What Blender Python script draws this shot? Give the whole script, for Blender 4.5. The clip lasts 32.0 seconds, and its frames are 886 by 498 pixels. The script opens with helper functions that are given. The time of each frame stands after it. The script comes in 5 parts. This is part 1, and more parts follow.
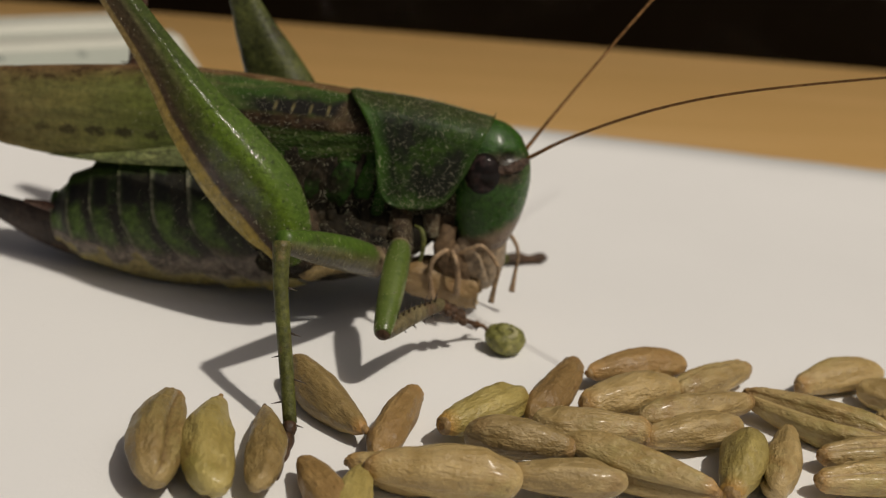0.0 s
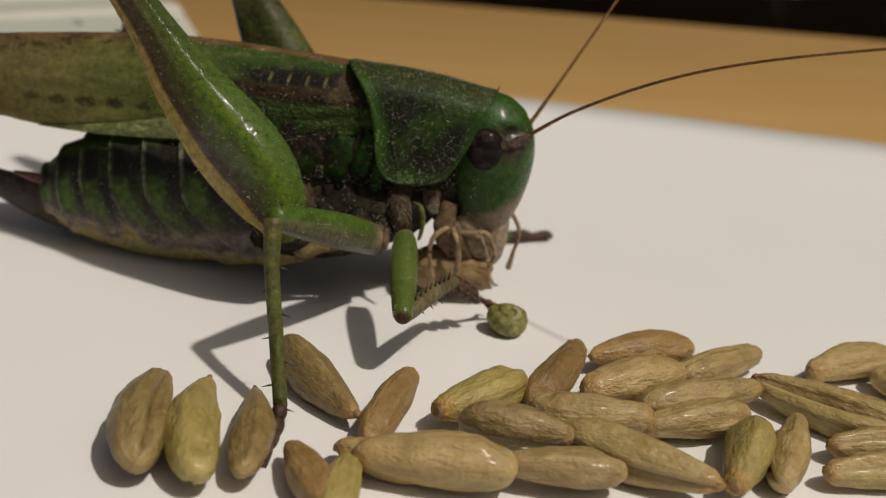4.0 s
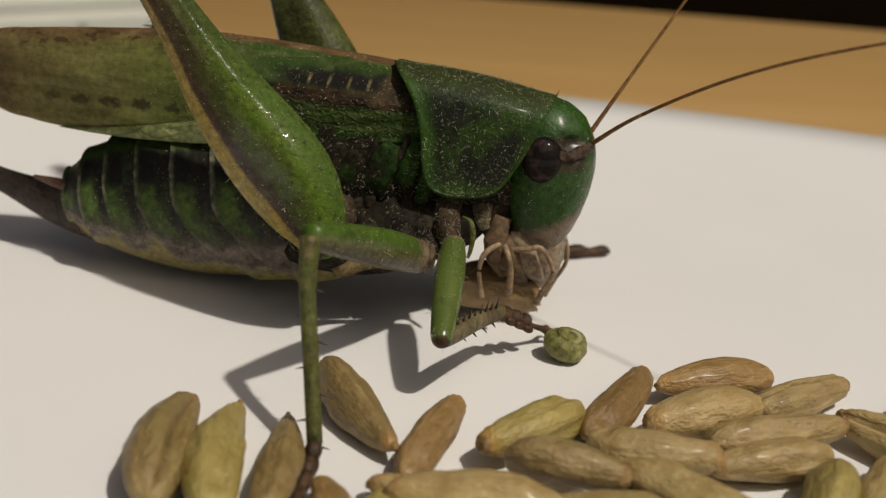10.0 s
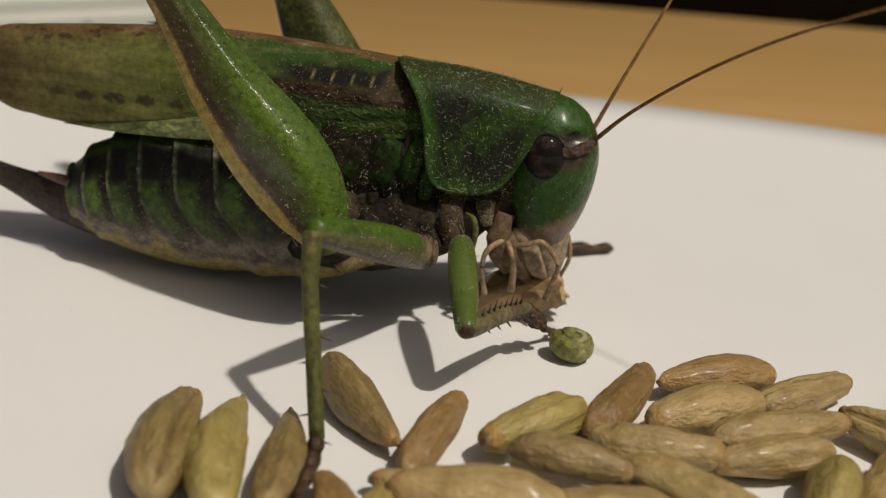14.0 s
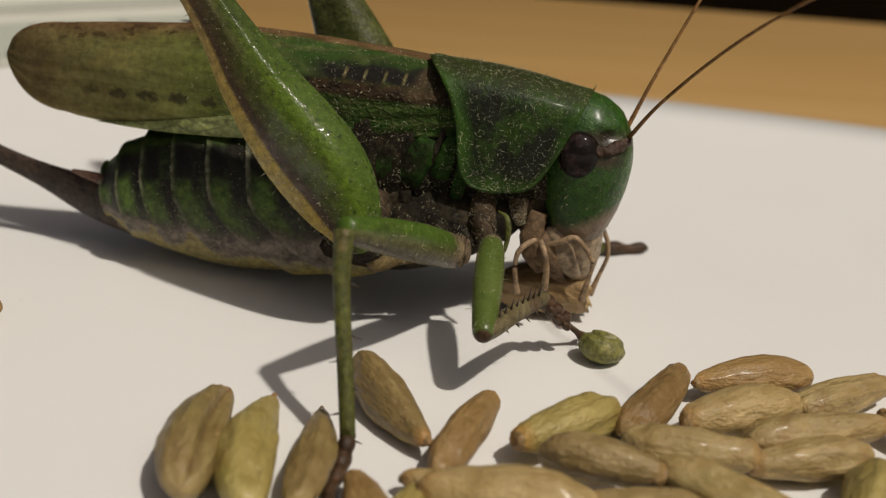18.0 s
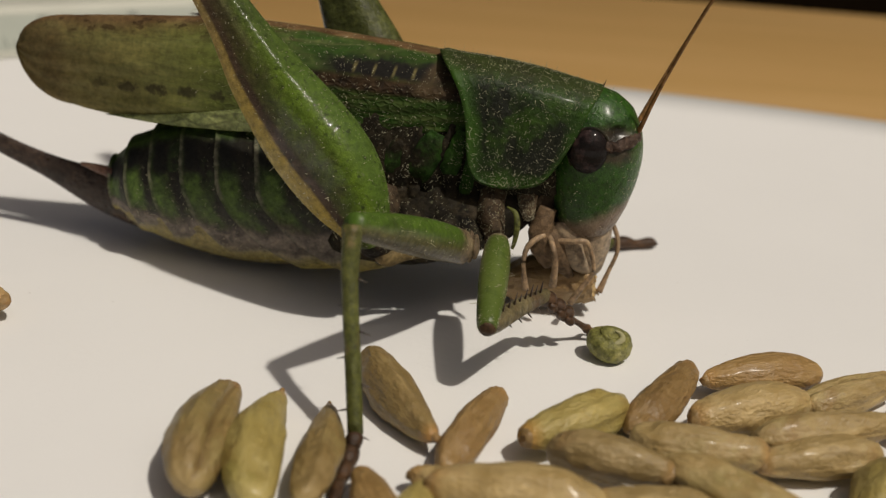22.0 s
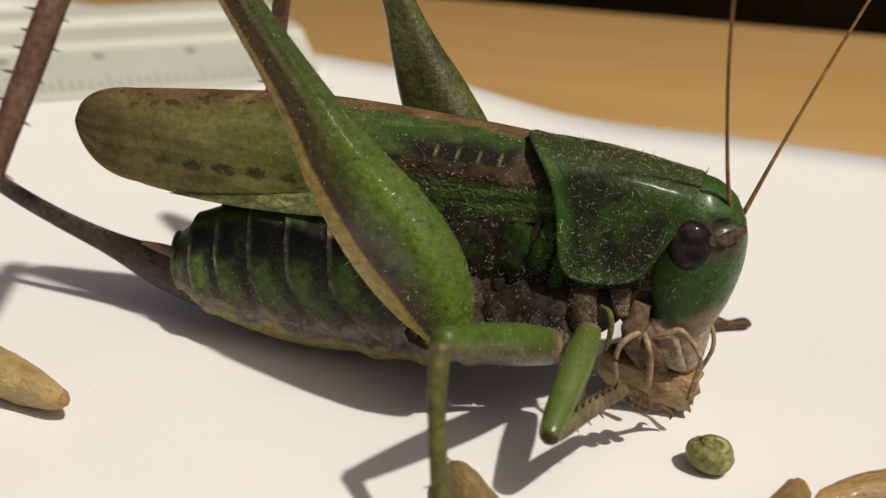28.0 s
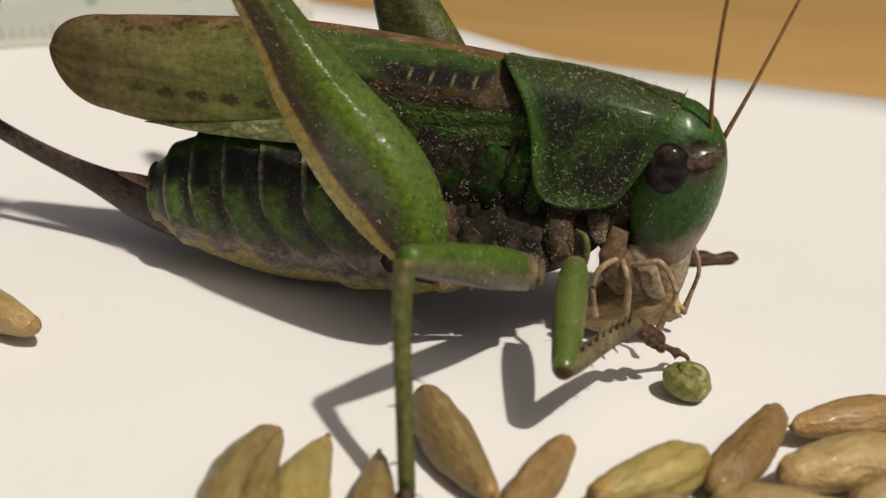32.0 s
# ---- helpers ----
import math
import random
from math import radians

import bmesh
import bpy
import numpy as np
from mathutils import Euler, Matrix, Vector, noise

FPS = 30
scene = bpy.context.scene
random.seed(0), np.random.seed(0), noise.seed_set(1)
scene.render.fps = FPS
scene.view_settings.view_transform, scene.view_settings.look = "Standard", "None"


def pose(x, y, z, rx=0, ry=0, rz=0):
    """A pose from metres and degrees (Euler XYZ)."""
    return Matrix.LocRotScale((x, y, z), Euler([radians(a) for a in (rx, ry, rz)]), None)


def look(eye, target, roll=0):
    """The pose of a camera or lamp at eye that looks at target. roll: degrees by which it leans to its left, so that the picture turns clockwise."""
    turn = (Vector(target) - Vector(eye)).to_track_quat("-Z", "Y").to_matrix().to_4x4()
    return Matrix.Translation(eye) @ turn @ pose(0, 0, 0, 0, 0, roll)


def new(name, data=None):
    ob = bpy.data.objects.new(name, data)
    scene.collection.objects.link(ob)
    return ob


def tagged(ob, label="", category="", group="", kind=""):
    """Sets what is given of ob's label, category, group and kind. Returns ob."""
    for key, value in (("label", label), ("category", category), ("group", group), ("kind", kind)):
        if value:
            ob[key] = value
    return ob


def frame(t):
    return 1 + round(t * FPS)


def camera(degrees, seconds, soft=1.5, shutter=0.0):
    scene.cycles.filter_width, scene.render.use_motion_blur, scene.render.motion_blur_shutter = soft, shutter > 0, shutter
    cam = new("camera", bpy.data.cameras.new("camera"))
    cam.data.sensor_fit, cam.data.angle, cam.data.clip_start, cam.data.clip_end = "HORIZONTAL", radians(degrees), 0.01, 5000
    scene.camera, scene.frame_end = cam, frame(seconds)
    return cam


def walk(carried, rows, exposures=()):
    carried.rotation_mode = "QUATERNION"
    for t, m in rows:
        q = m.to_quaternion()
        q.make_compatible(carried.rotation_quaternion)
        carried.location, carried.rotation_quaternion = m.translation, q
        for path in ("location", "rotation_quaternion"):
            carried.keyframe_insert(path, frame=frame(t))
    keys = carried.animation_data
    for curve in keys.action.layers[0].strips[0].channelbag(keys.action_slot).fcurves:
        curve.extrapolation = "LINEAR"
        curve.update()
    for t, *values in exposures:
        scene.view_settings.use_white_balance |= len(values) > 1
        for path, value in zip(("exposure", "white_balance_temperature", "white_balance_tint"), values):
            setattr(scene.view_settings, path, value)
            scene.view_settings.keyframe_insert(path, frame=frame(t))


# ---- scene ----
MM = 0.001
cam = camera(39.25, 32.0, soft=1.25)
cam.data.dof.use_dof = True
cam.data.dof.focus_distance = 0.0705
cam.data.dof.aperture_fstop = 48.0
PATH = [
    (0.0, -0.00187, -0.08118, 0.03616, 68.74, -4.90, -1.44),
    (0.5, -0.00096, -0.08099, 0.03714, 67.85, -4.62, -0.71),
    (1.0, -0.00118, -0.08077, 0.03596, 68.51, -4.33, -0.74),
    (1.5, -0.00094, -0.08036, 0.03688, 67.65, -4.13, -0.27),
    (2.0, -0.00096, -0.08014, 0.03590, 68.14, -4.25, -0.19),
    (2.5, 0.00001, -0.07958, 0.03649, 67.39, -4.18, 0.12),
    (3.0, -0.00025, -0.07982, 0.03591, 67.71, -4.51, -0.41),
    (3.5, -0.00043, -0.07980, 0.03596, 67.63, -4.80, -0.51),
    (5.5, 0.00161, -0.07248, 0.03481, 65.97, -4.95, 1.40),
    (6.0, 0.00177, -0.07247, 0.03476, 66.03, -4.78, 1.54),
    (6.5, 0.00156, -0.07250, 0.03475, 66.08, -4.92, 1.48),
    (7.0, 0.00172, -0.07255, 0.03467, 66.22, -4.79, 1.63),
    (7.5, 0.00173, -0.07249, 0.03476, 66.17, -4.84, 1.89),
    (8.0, 0.00185, -0.07259, 0.03449, 66.48, -4.71, 2.21),
    (8.5, 0.00201, -0.07271, 0.03468, 66.37, -4.59, 2.62),
    (9.0, 0.00234, -0.07288, 0.03480, 66.50, -4.11, 3.42),
    (9.5, 0.00257, -0.07275, 0.03499, 66.49, -3.86, 4.14),
    (10.0, 0.00251, -0.07288, 0.03469, 66.88, -3.78, 4.35),
    (10.5, 0.00254, -0.07278, 0.03501, 66.66, -3.81, 4.51),
    (11.0, 0.00251, -0.07301, 0.03451, 67.14, -3.86, 4.36),
    (11.5, 0.00231, -0.07278, 0.03472, 66.86, -3.96, 4.09),
    (12.0, 0.00272, -0.07300, 0.03448, 67.08, -3.71, 4.08),
    (12.5, 0.00274, -0.07272, 0.03470, 66.78, -3.64, 4.05),
    (13.0, 0.00273, -0.07284, 0.03447, 66.92, -3.84, 3.94),
    (13.5, 0.00250, -0.07263, 0.03474, 66.59, -3.88, 4.24),
    (14.0, 0.00267, -0.07304, 0.03447, 66.91, -3.79, 4.61),
    (14.5, 0.00296, -0.07273, 0.03503, 66.51, -3.54, 5.27),
    (15.0, 0.00283, -0.07284, 0.03459, 66.93, -3.58, 5.63),
    (15.5, 0.00296, -0.07273, 0.03496, 66.64, -3.36, 6.00),
    (17.5, 0.00300, -0.07243, 0.03496, 66.33, -3.22, 6.35),
    (18.0, 0.00279, -0.07264, 0.03423, 66.82, -3.30, 6.15),
    (18.5, 0.00315, -0.07226, 0.03492, 66.03, -3.01, 6.40),
    (19.0, 0.00274, -0.07240, 0.03444, 66.31, -3.31, 6.40),
    (19.5, 0.00315, -0.07229, 0.03484, 65.90, -3.20, 6.72),
    (20.0, 0.00309, -0.07247, 0.03452, 66.22, -3.14, 6.67),
    (20.5, 0.00300, -0.07232, 0.03498, 65.89, -3.11, 6.70),
    (21.0, 0.00277, -0.07252, 0.03454, 66.33, -3.45, 6.63),
    (21.5, 0.00298, -0.07222, 0.03503, 65.90, -3.32, 6.78),
    (22.0, 0.00276, -0.07238, 0.03447, 66.32, -3.39, 6.63),
    (22.5, 0.00285, -0.07206, 0.03490, 65.84, -3.33, 6.84),
    (23.0, 0.00266, -0.07239, 0.03420, 66.40, -3.48, 6.79),
    (23.5, 0.00279, -0.07220, 0.03479, 65.83, -3.38, 7.02),
    (24.0, 0.00275, -0.07228, 0.03446, 66.09, -3.42, 6.98),
    (24.5, 0.00267, -0.07215, 0.03474, 65.83, -3.49, 6.97),
    (26.5, 0.00276, -0.07213, 0.03475, 65.67, -3.42, 6.94),
    (27.0, 0.00332, -0.07152, 0.03735, 64.52, -3.85, 7.22),
    (27.5, -0.00147, -0.06981, 0.03939, 65.81, -3.97, 6.96),
    (28.0, -0.00070, -0.06560, 0.03781, 65.63, -2.97, 8.60),
    (28.5, 0.00070, -0.06397, 0.03622, 65.93, -2.21, 9.55),
    (29.0, 0.00141, -0.06375, 0.03511, 65.29, -2.00, 9.98),
    (29.5, 0.00136, -0.06387, 0.03495, 64.98, -2.17, 9.60),
    (30.0, 0.00202, -0.06430, 0.03500, 64.76, -2.32, 9.52),
    (30.5, 0.00225, -0.06456, 0.03569, 64.31, -2.26, 9.43),
    (31.0, 0.00195, -0.06486, 0.03542, 64.34, -2.47, 9.46),
    (31.5, 0.00181, -0.06482, 0.03515, 64.29, -2.56, 9.44),
    (32.0, 0.00193, -0.06536, 0.03518, 64.33, -2.53, 9.44),
]
EXPOSURES = [(0.0, -0.25, 6800, 10.5), (3.5, -0.25, 6800, 10.5), (5.5, -0.25, 6800, 10.5), (9.0, -0.23, 6800, 10.5), (10.0, -0.19, 6800, 10.5), (13.0, -0.18, 6800, 10.5), (19.0, -0.16, 6800, 10.5), (27.0, -0.12, 6800, 10.5), (28.0, 0.20, 6800, 10.5), (28.8, 0.33, 6800, 10.5), (29.3, 0.31, 6800, 10.5), (30.0, 0.25, 6800, 10.5), (32.0, 0.16, 6800, 10.5)]
walk(cam, [(t, pose(x, y, z, a, b, c)) for t, x, y, z, a, b, c in PATH], EXPOSURES)

# ---- light: sun high on the right, open sky ----
SUN_DIR = Vector((0.45, -0.33, 1.0)).normalized()
world = bpy.data.worlds.new("sky")
scene.world = world
world.use_nodes = True
_n, _l = world.node_tree.nodes, world.node_tree.links
_sky = _n.new("ShaderNodeTexSky")
_sky.sky_type = "NISHITA"
_sky.sun_disc = False
_sky.sun_elevation = math.asin(SUN_DIR.z)
_sky.sun_rotation = radians(133)
_sky.air_density, _sky.dust_density, _sky.ozone_density = 0.6, 7.0, 0.2
_n["Background"].inputs["Strength"].default_value = 0.029
_l.new(_sky.outputs[0], _n["Background"].inputs["Color"])
sun = new("sun", bpy.data.lights.new("sun", "SUN"))
sun.data.energy = 2.57
sun.data.angle = radians(2.0)
sun.data.color = (1.0, 0.95, 0.87)
sun.matrix_world = look(SUN_DIR * 0.5, (0, 0, 0))


# ---- material helpers ----
class Mat:
    def __init__(self, name, rough=0.5, spec=0.5, coat=0.0):
        self.m = bpy.data.materials.new(name)
        self.m.use_nodes = True
        self.n, self.l = self.m.node_tree.nodes, self.m.node_tree.links
        self.b = self.n["Principled BSDF"]
        self.b.inputs["Roughness"].default_value = rough
        self.b.inputs["Specular IOR Level"].default_value = spec
        self.b.inputs["Coat Weight"].default_value = coat
        self.b.inputs["Coat Roughness"].default_value = 0.15
        tc = self.n.new("ShaderNodeTexCoord")
        self.obj, self.uv = tc.outputs["Object"], tc.outputs["UV"]

    def put(self, sock, value):
        if hasattr(value, "links"):
            self.l.new(value, sock)
        else:
            sock.default_value = (*value, 1) if isinstance(value, tuple) and len(value) == 3 and sock.type == "RGBA" else value

    def noise(self, scale, detail=3, rough=0.55, vec=None, stretch=None, out="Fac"):
        v = vec or self.obj
        if stretch:
            mp = self.n.new("ShaderNodeMapping")
            mp.inputs["Scale"].default_value = stretch
            self.l.new(v, mp.inputs["Vector"])
            v = mp.outputs[0]
        t = self.n.new("ShaderNodeTexNoise")
        t.inputs["Scale"].default_value, t.inputs["Detail"].default_value, t.inputs["Roughness"].default_value = scale, detail, rough
        self.l.new(v, t.inputs["Vector"])
        return t.outputs[out]

    def cells(self, scale, feature="DISTANCE_TO_EDGE", vec=None, stretch=None):
        v = vec or self.obj
        if stretch:
            mp = self.n.new("ShaderNodeMapping")
            mp.inputs["Scale"].default_value = stretch
            self.l.new(v, mp.inputs["Vector"])
            v = mp.outputs[0]
        t = self.n.new("ShaderNodeTexVoronoi")
        t.feature = feature
        t.inputs["Scale"].default_value = scale
        self.l.new(v, t.inputs["Vector"])
        return t.outputs["Distance"]

    def ramp(self, fac, *stops):
        r = self.n.new("ShaderNodeValToRGB")
        e = r.color_ramp.elements
        while len(e) < len(stops):
            e.new(0.5)
        for k, (p, c) in zip(e, stops):
            k.position = p
            k.color = (c, c, c, 1) if isinstance(c, (int, float)) else (*c, 1)
        self.l.new(fac, r.inputs[0])
        return r.outputs[0]

    def mix(self, fac, a, b, kind="MIX"):
        x = self.n.new("ShaderNodeMix")
        x.data_type, x.blend_type = "RGBA", kind
        self.put(x.inputs[0], fac)
        self.put(x.inputs[6], a)
        self.put(x.inputs[7], b)
        return x.outputs[2]

    def math(self, op, a, b=0.0):
        x = self.n.new("ShaderNodeMath")
        x.operation = op
        self.put(x.inputs[0], a)
        self.put(x.inputs[1], b)
        return x.outputs[0]

    def axis(self, which, vec=None):
        x = self.n.new("ShaderNodeSeparateXYZ")
        self.l.new(vec or self.obj, x.inputs[0])
        return x.outputs["XYZ".index(which)]

    def rand(self):
        return self.n.new("ShaderNodeObjectInfo").outputs["Random"]

    def bump(self, height, depth_mm, strength=1.0):
        x = self.n.new("ShaderNodeBump")
        x.inputs["Distance"].default_value = depth_mm * MM
        x.inputs["Strength"].default_value = strength
        self.l.new(height, x.inputs["Height"])
        prev = self.b.inputs["Normal"].links
        if prev:
            self.l.new(prev[0].from_socket, x.inputs["Normal"])
        self.l.new(x.outputs[0], self.b.inputs["Normal"])
        return self

    def colour(self, c):
        self.put(self.b.inputs["Base Color"], c)
        return self

    def rough(self, r):
        self.put(self.b.inputs["Roughness"], r)
        return self

    def band(self, x, lo, hi, soft):
        """1 inside lo..hi, with soft edges."""
        a = self.n.new("ShaderNodeMapRange")
        a.interpolation_type = "SMOOTHSTEP"
        a.inputs["From Min"].default_value, a.inputs["From Max"].default_value = lo - soft, lo + soft
        self.l.new(x, a.inputs["Value"])
        b = self.n.new("ShaderNodeMapRange")
        b.interpolation_type = "SMOOTHSTEP"
        b.inputs["From Min"].default_value, b.inputs["From Max"].default_value = hi - soft, hi + soft
        b.inputs["To Min"].default_value, b.inputs["To Max"].default_value = 1.0, 0.0
        self.l.new(x, b.inputs["Value"])
        return self.math("MULTIPLY", a.outputs[0], b.outputs[0])


# ---- geometry helpers (all in millimetres, world axes) ----
ORIGIN = {}


class Geo:
    def __init__(self):
        self.v, self.f, self.uv = [], [], []

    def add(self, other):
        k = len(self.v)
        self.v += other.v
        self.f += [[i + k for i in f] for f in other.f]
        self.uv += other.uv
        return self


def grid(rings, wrap=True, caps=True):
    """A skin over rings of points."""
    g = Geo()
    m, n = len(rings), len(rings[0])
    for r in rings:
        g.v += [tuple(p) for p in r]
    for i in range(m - 1):
        for j in range(n if wrap else n - 1):
            k = (j + 1) % n
            g.f.append([i * n + j, i * n + k, (i + 1) * n + k, (i + 1) * n + j])
            d = n if wrap else n - 1
            u0, u1, v0, v1 = i / (m - 1), (i + 1) / (m - 1), j / d, (j + 1) / d
            g.uv.append([(u0, v0), (u0, v1), (u1, v1), (u1, v0)])
    if wrap and caps:
        for i, flip in ((0, True), (m - 1, False)):
            c = np.mean(np.array(rings[i], float), 0)
            g.v.append(tuple(c))
            k = len(g.v) - 1
            for j in range(n):
                a, b = i * n + j, i * n + (j + 1) % n
                g.f.append([b, a, k] if flip else [a, b, k])
                g.uv.append([(i / (m - 1), j / n)] * 3)
    return g


def curve(points, count):
    """Points along a smooth line through the given ones."""
    p = np.array(points, float)
    if len(p) == 2:
        return [p[0] + (p[1] - p[0]) * k / (count - 1) for k in range(count)]
    q = np.vstack([2 * p[0] - p[1], p, 2 * p[-1] - p[-2]])
    out = []
    for k in range(count):
        s = k / (count - 1) * (len(p) - 1)
        i = min(int(s), len(p) - 2)
        t = s - i
        a, b, c, d = q[i : i + 4]
        out.append(0.5 * (2 * b + (c - a) * t + (2 * a - 5 * b + 4 * c - d) * t * t + (3 * b - a - 3 * c + d) * t ** 3))
    return out


def _spline(ys, s):
    q = [2 * ys[0] - ys[1], *ys, 2 * ys[-1] - ys[-2]]
    i = min(int(s), len(ys) - 2)
    t = s - i
    a, b, c, d = q[i : i + 4]
    return 0.5 * (2 * b + (c - a) * t + (2 * a - 5 * b + 4 * c - d) * t * t + (3 * b - a - 3 * c + d) * t ** 3)


def table(xs, ys, x):
    """Smooth value of a table at x."""
    return _spline(ys, float(np.interp(x, xs, range(len(xs)))))


def tube(points, radii, n=10, count=None, flat=1.0, up=(0, 0, 1), caps=True, form=None):
    """A round or flattened limb along a line. flat: depth over height; up: the way of its height."""
    count = count or len(points)
    line = curve(points, count)
    rad = [max(r[0], 0.004) for r in curve([[r] for r in radii], count)]
    rings = []
    for k in range(count):
        d = Vector(line[min(k + 1, count - 1)] - line[max(k - 1, 0)]).normalized()
        u = Vector(up) - d * Vector(up).dot(d)
        u.normalize()
        w = d.cross(u)
        f = [form(j / n) if form else 1.0 for j in range(n)]
        rings.append([Vector(line[k]) + u * (math.sin(2 * math.pi * j / n) * rad[k] * f[j]) + w * (math.cos(2 * math.pi * j / n) * rad[k] * flat * f[j]) for j in range(n)])
    return grid(rings, caps=caps)


def ball(c, rx, ry, rz, n=12, m=9):
    rings = []
    for i in range(m):
        a = -math.pi / 2 + math.pi * (i + 0.02) / (m - 0.96)
        rings.append([(c[0] + rx * math.cos(a) * math.cos(b), c[1] + ry * math.cos(a) * math.sin(b), c[2] + rz * math.sin(a)) for b in (2 * math.pi * j / n for j in range(n))])
    return grid(rings)


def spike(p, way, length, r, n=5):
    w = Vector(way).normalized()
    p = Vector(p)
    return tube([p - w * r, p + w * length * 0.55, p + w * length], [r, r * 0.6, 0.012], n)


def box(x0, x1, y0, y1, z0, z1):
    g = Geo()
    g.v = [(x, y, z) for z in (z0, z1) for y in (y0, y1) for x in (x0, x1)]
    g.f = [[0, 2, 3, 1], [4, 5, 7, 6], [0, 1, 5, 4], [2, 6, 7, 3], [0, 4, 6, 2], [1, 3, 7, 5]]
    g.uv = [[(0, 0), (1, 0), (1, 1), (0, 1)]] * 6
    return g


def mesh_of(name, g, material, at=(0, 0, 0), flatshade=False):
    me = bpy.data.meshes.new(name)
    me.from_pydata([tuple((np.array(v, float) - np.array(at, float)) * MM) for v in g.v], [], g.f)
    lay = me.uv_layers.new(name="UVMap")
    lay.data.foreach_set("uv", [c for f in g.uv for uv in f for c in uv])
    me.materials.append(material.m if isinstance(material, Mat) else material)
    me.polygons.foreach_set("use_smooth", [not flatshade] * len(me.polygons))
    bm = bmesh.new()
    bm.from_mesh(me)
    bmesh.ops.recalc_face_normals(bm, faces=bm.faces)
    bm.to_mesh(me)
    bm.free()
    me.update()
    return me


def part(name, g, material, parent, label="", at=None, flatshade=False, kind=""):
    """One mesh under a thing or a part; at: its own pivot."""
    base = ORIGIN[parent]
    at = base if at is None else tuple(at)
    ob = new(name, mesh_of(name, g, material, at, flatshade))
    ob.parent = parent
    ob.location = Vector(np.array(at, float) - np.array(base, float)) * MM
    ORIGIN[ob] = at
    return tagged(ob, label=label, kind=kind)


def thing(name, label, category, at=(0, 0, 0), g=None, material=None, group="", kind="", flatshade=False):
    ob = new(name, mesh_of(name, g, material, at, flatshade) if g else None)
    ob.location = Vector(at) * MM
    ORIGIN[ob] = tuple(at)
    return tagged(ob, label=label, category=category, group=group, kind=kind)


def askew(g):
    """The body stands a little askew: from the shoulders back it recedes."""
    eye = np.array((2.3, -67.6, 34.9))
    out = []
    for q in g.v:
        q = np.array(q, float)
        d = max(0.0, 2.0 - q[0]) * 0.11 / 66.0
        out.append(tuple(eye + (q - eye) * (1 + d)))
    g.v = out
    return g


def fibres(g, count, length, r, seed, keep=None, stand=0.0):
    """Pale dust threads that lie on a skin, or short hairs that stand on it."""
    rnd = random.Random(seed)
    out = Geo()
    v = [Vector(p) for p in g.v]
    faces = [f for f in g.f if len(f) == 4]
    middle = sum(v, Vector()) / len(v)
    tries = 0
    made = 0
    while made < count and tries < count * 12:
        tries += 1
        f = rnd.choice(faces)
        a, b, c, d = (v[i] for i in f)
        s, t = rnd.random(), rnd.random()
        p = (a * (1 - s) + b * s) * (1 - t) + (d * (1 - s) + c * s) * t
        if keep and not keep(p):
            continue
        nrm = (b - a).cross(d - a)
        if nrm.length < 1e-9:
            continue
        nrm.normalize()
        if (p - middle).dot(nrm) < 0:
            nrm = -nrm
        w = Vector((rnd.gauss(0, 1), rnd.gauss(0, 1), rnd.gauss(0, 1)))
        w = (w - nrm * w.dot(nrm)).normalized()
        side = nrm.cross(w).normalized() * r * (0.5 + 1.6 * rnd.random() ** 3)
        ln = length * (0.18 + 1.25 * rnd.random() ** 2.4)
        lift = nrm * r * 1.6
        e = p + w * ln * (1 - stand) + nrm * (rnd.uniform(0, 0.35) + stand) * ln + side * rnd.uniform(-3, 3)
        k = len(out.v)
        out.v += [tuple(q) for q in (p - side - lift * 0.3, p + side - lift * 0.3, p + lift, e - side * 0.6, e + side * 0.6, e + lift * 0.8)]
        out.f += [[k, k + 1, k + 2], [k + 3, k + 5, k + 4], [k, k + 3, k + 4, k + 1], [k + 1, k + 4, k + 5, k + 2], [k + 2, k + 5, k + 3, k]]
        out.uv += [[(0, 0)] * 3, [(0, 0)] * 3, [(0, 0)] * 4, [(0, 0)] * 4, [(0, 0)] * 4]
        made += 1
    return out


# ---- materials ----
def paper_material():
    m = Mat("white_paper", 0.9, 0.25)
    big = m.ramp(m.noise(25, 3), (0.35, (0.795, 0.79, 0.77)), (0.7, (0.835, 0.83, 0.81)))
    specks = m.ramp(m.noise(1400, 2), (0.74, 0.0), (0.80, 0.35))
    m.colour(m.mix(specks, big, (0.45, 0.43, 0.40)))
    return m.bump(m.noise(2600, 4, 0.7), 0.03, 0.6).bump(m.noise(300, 3), 0.09, 0.5).bump(m.noise(70, 3), 0.25, 0.5)


def wood_material():
    m = Mat("tan_tabletop", 0.5, 0.4)
    g = m.noise(60, 4, stretch=(0.25, 2.5, 1.0))
    c = m.ramp(g, (0.3, (0.76, 0.46, 0.16)), (0.55, (0.82, 0.505, 0.19)), (0.75, (0.88, 0.56, 0.23)))
    return m.colour(c).bump(m.noise(700, 3, stretch=(0.2, 2, 1)), 0.03, 0.3)


def plain(name, c, rough=0.6, spec=0.4, scale=200, amount=0.12, bump=0.02):
    m = Mat(name, rough, spec)
    dark = tuple(v * (1 - amount) for v in c)
    light = tuple(min(1, v * (1 + amount)) for v in c)
    m.colour(m.ramp(m.noise(scale, 4), (0.3, dark), (0.7, light)))
    return m.bump(m.noise(scale * 6, 3), bump, 0.4)


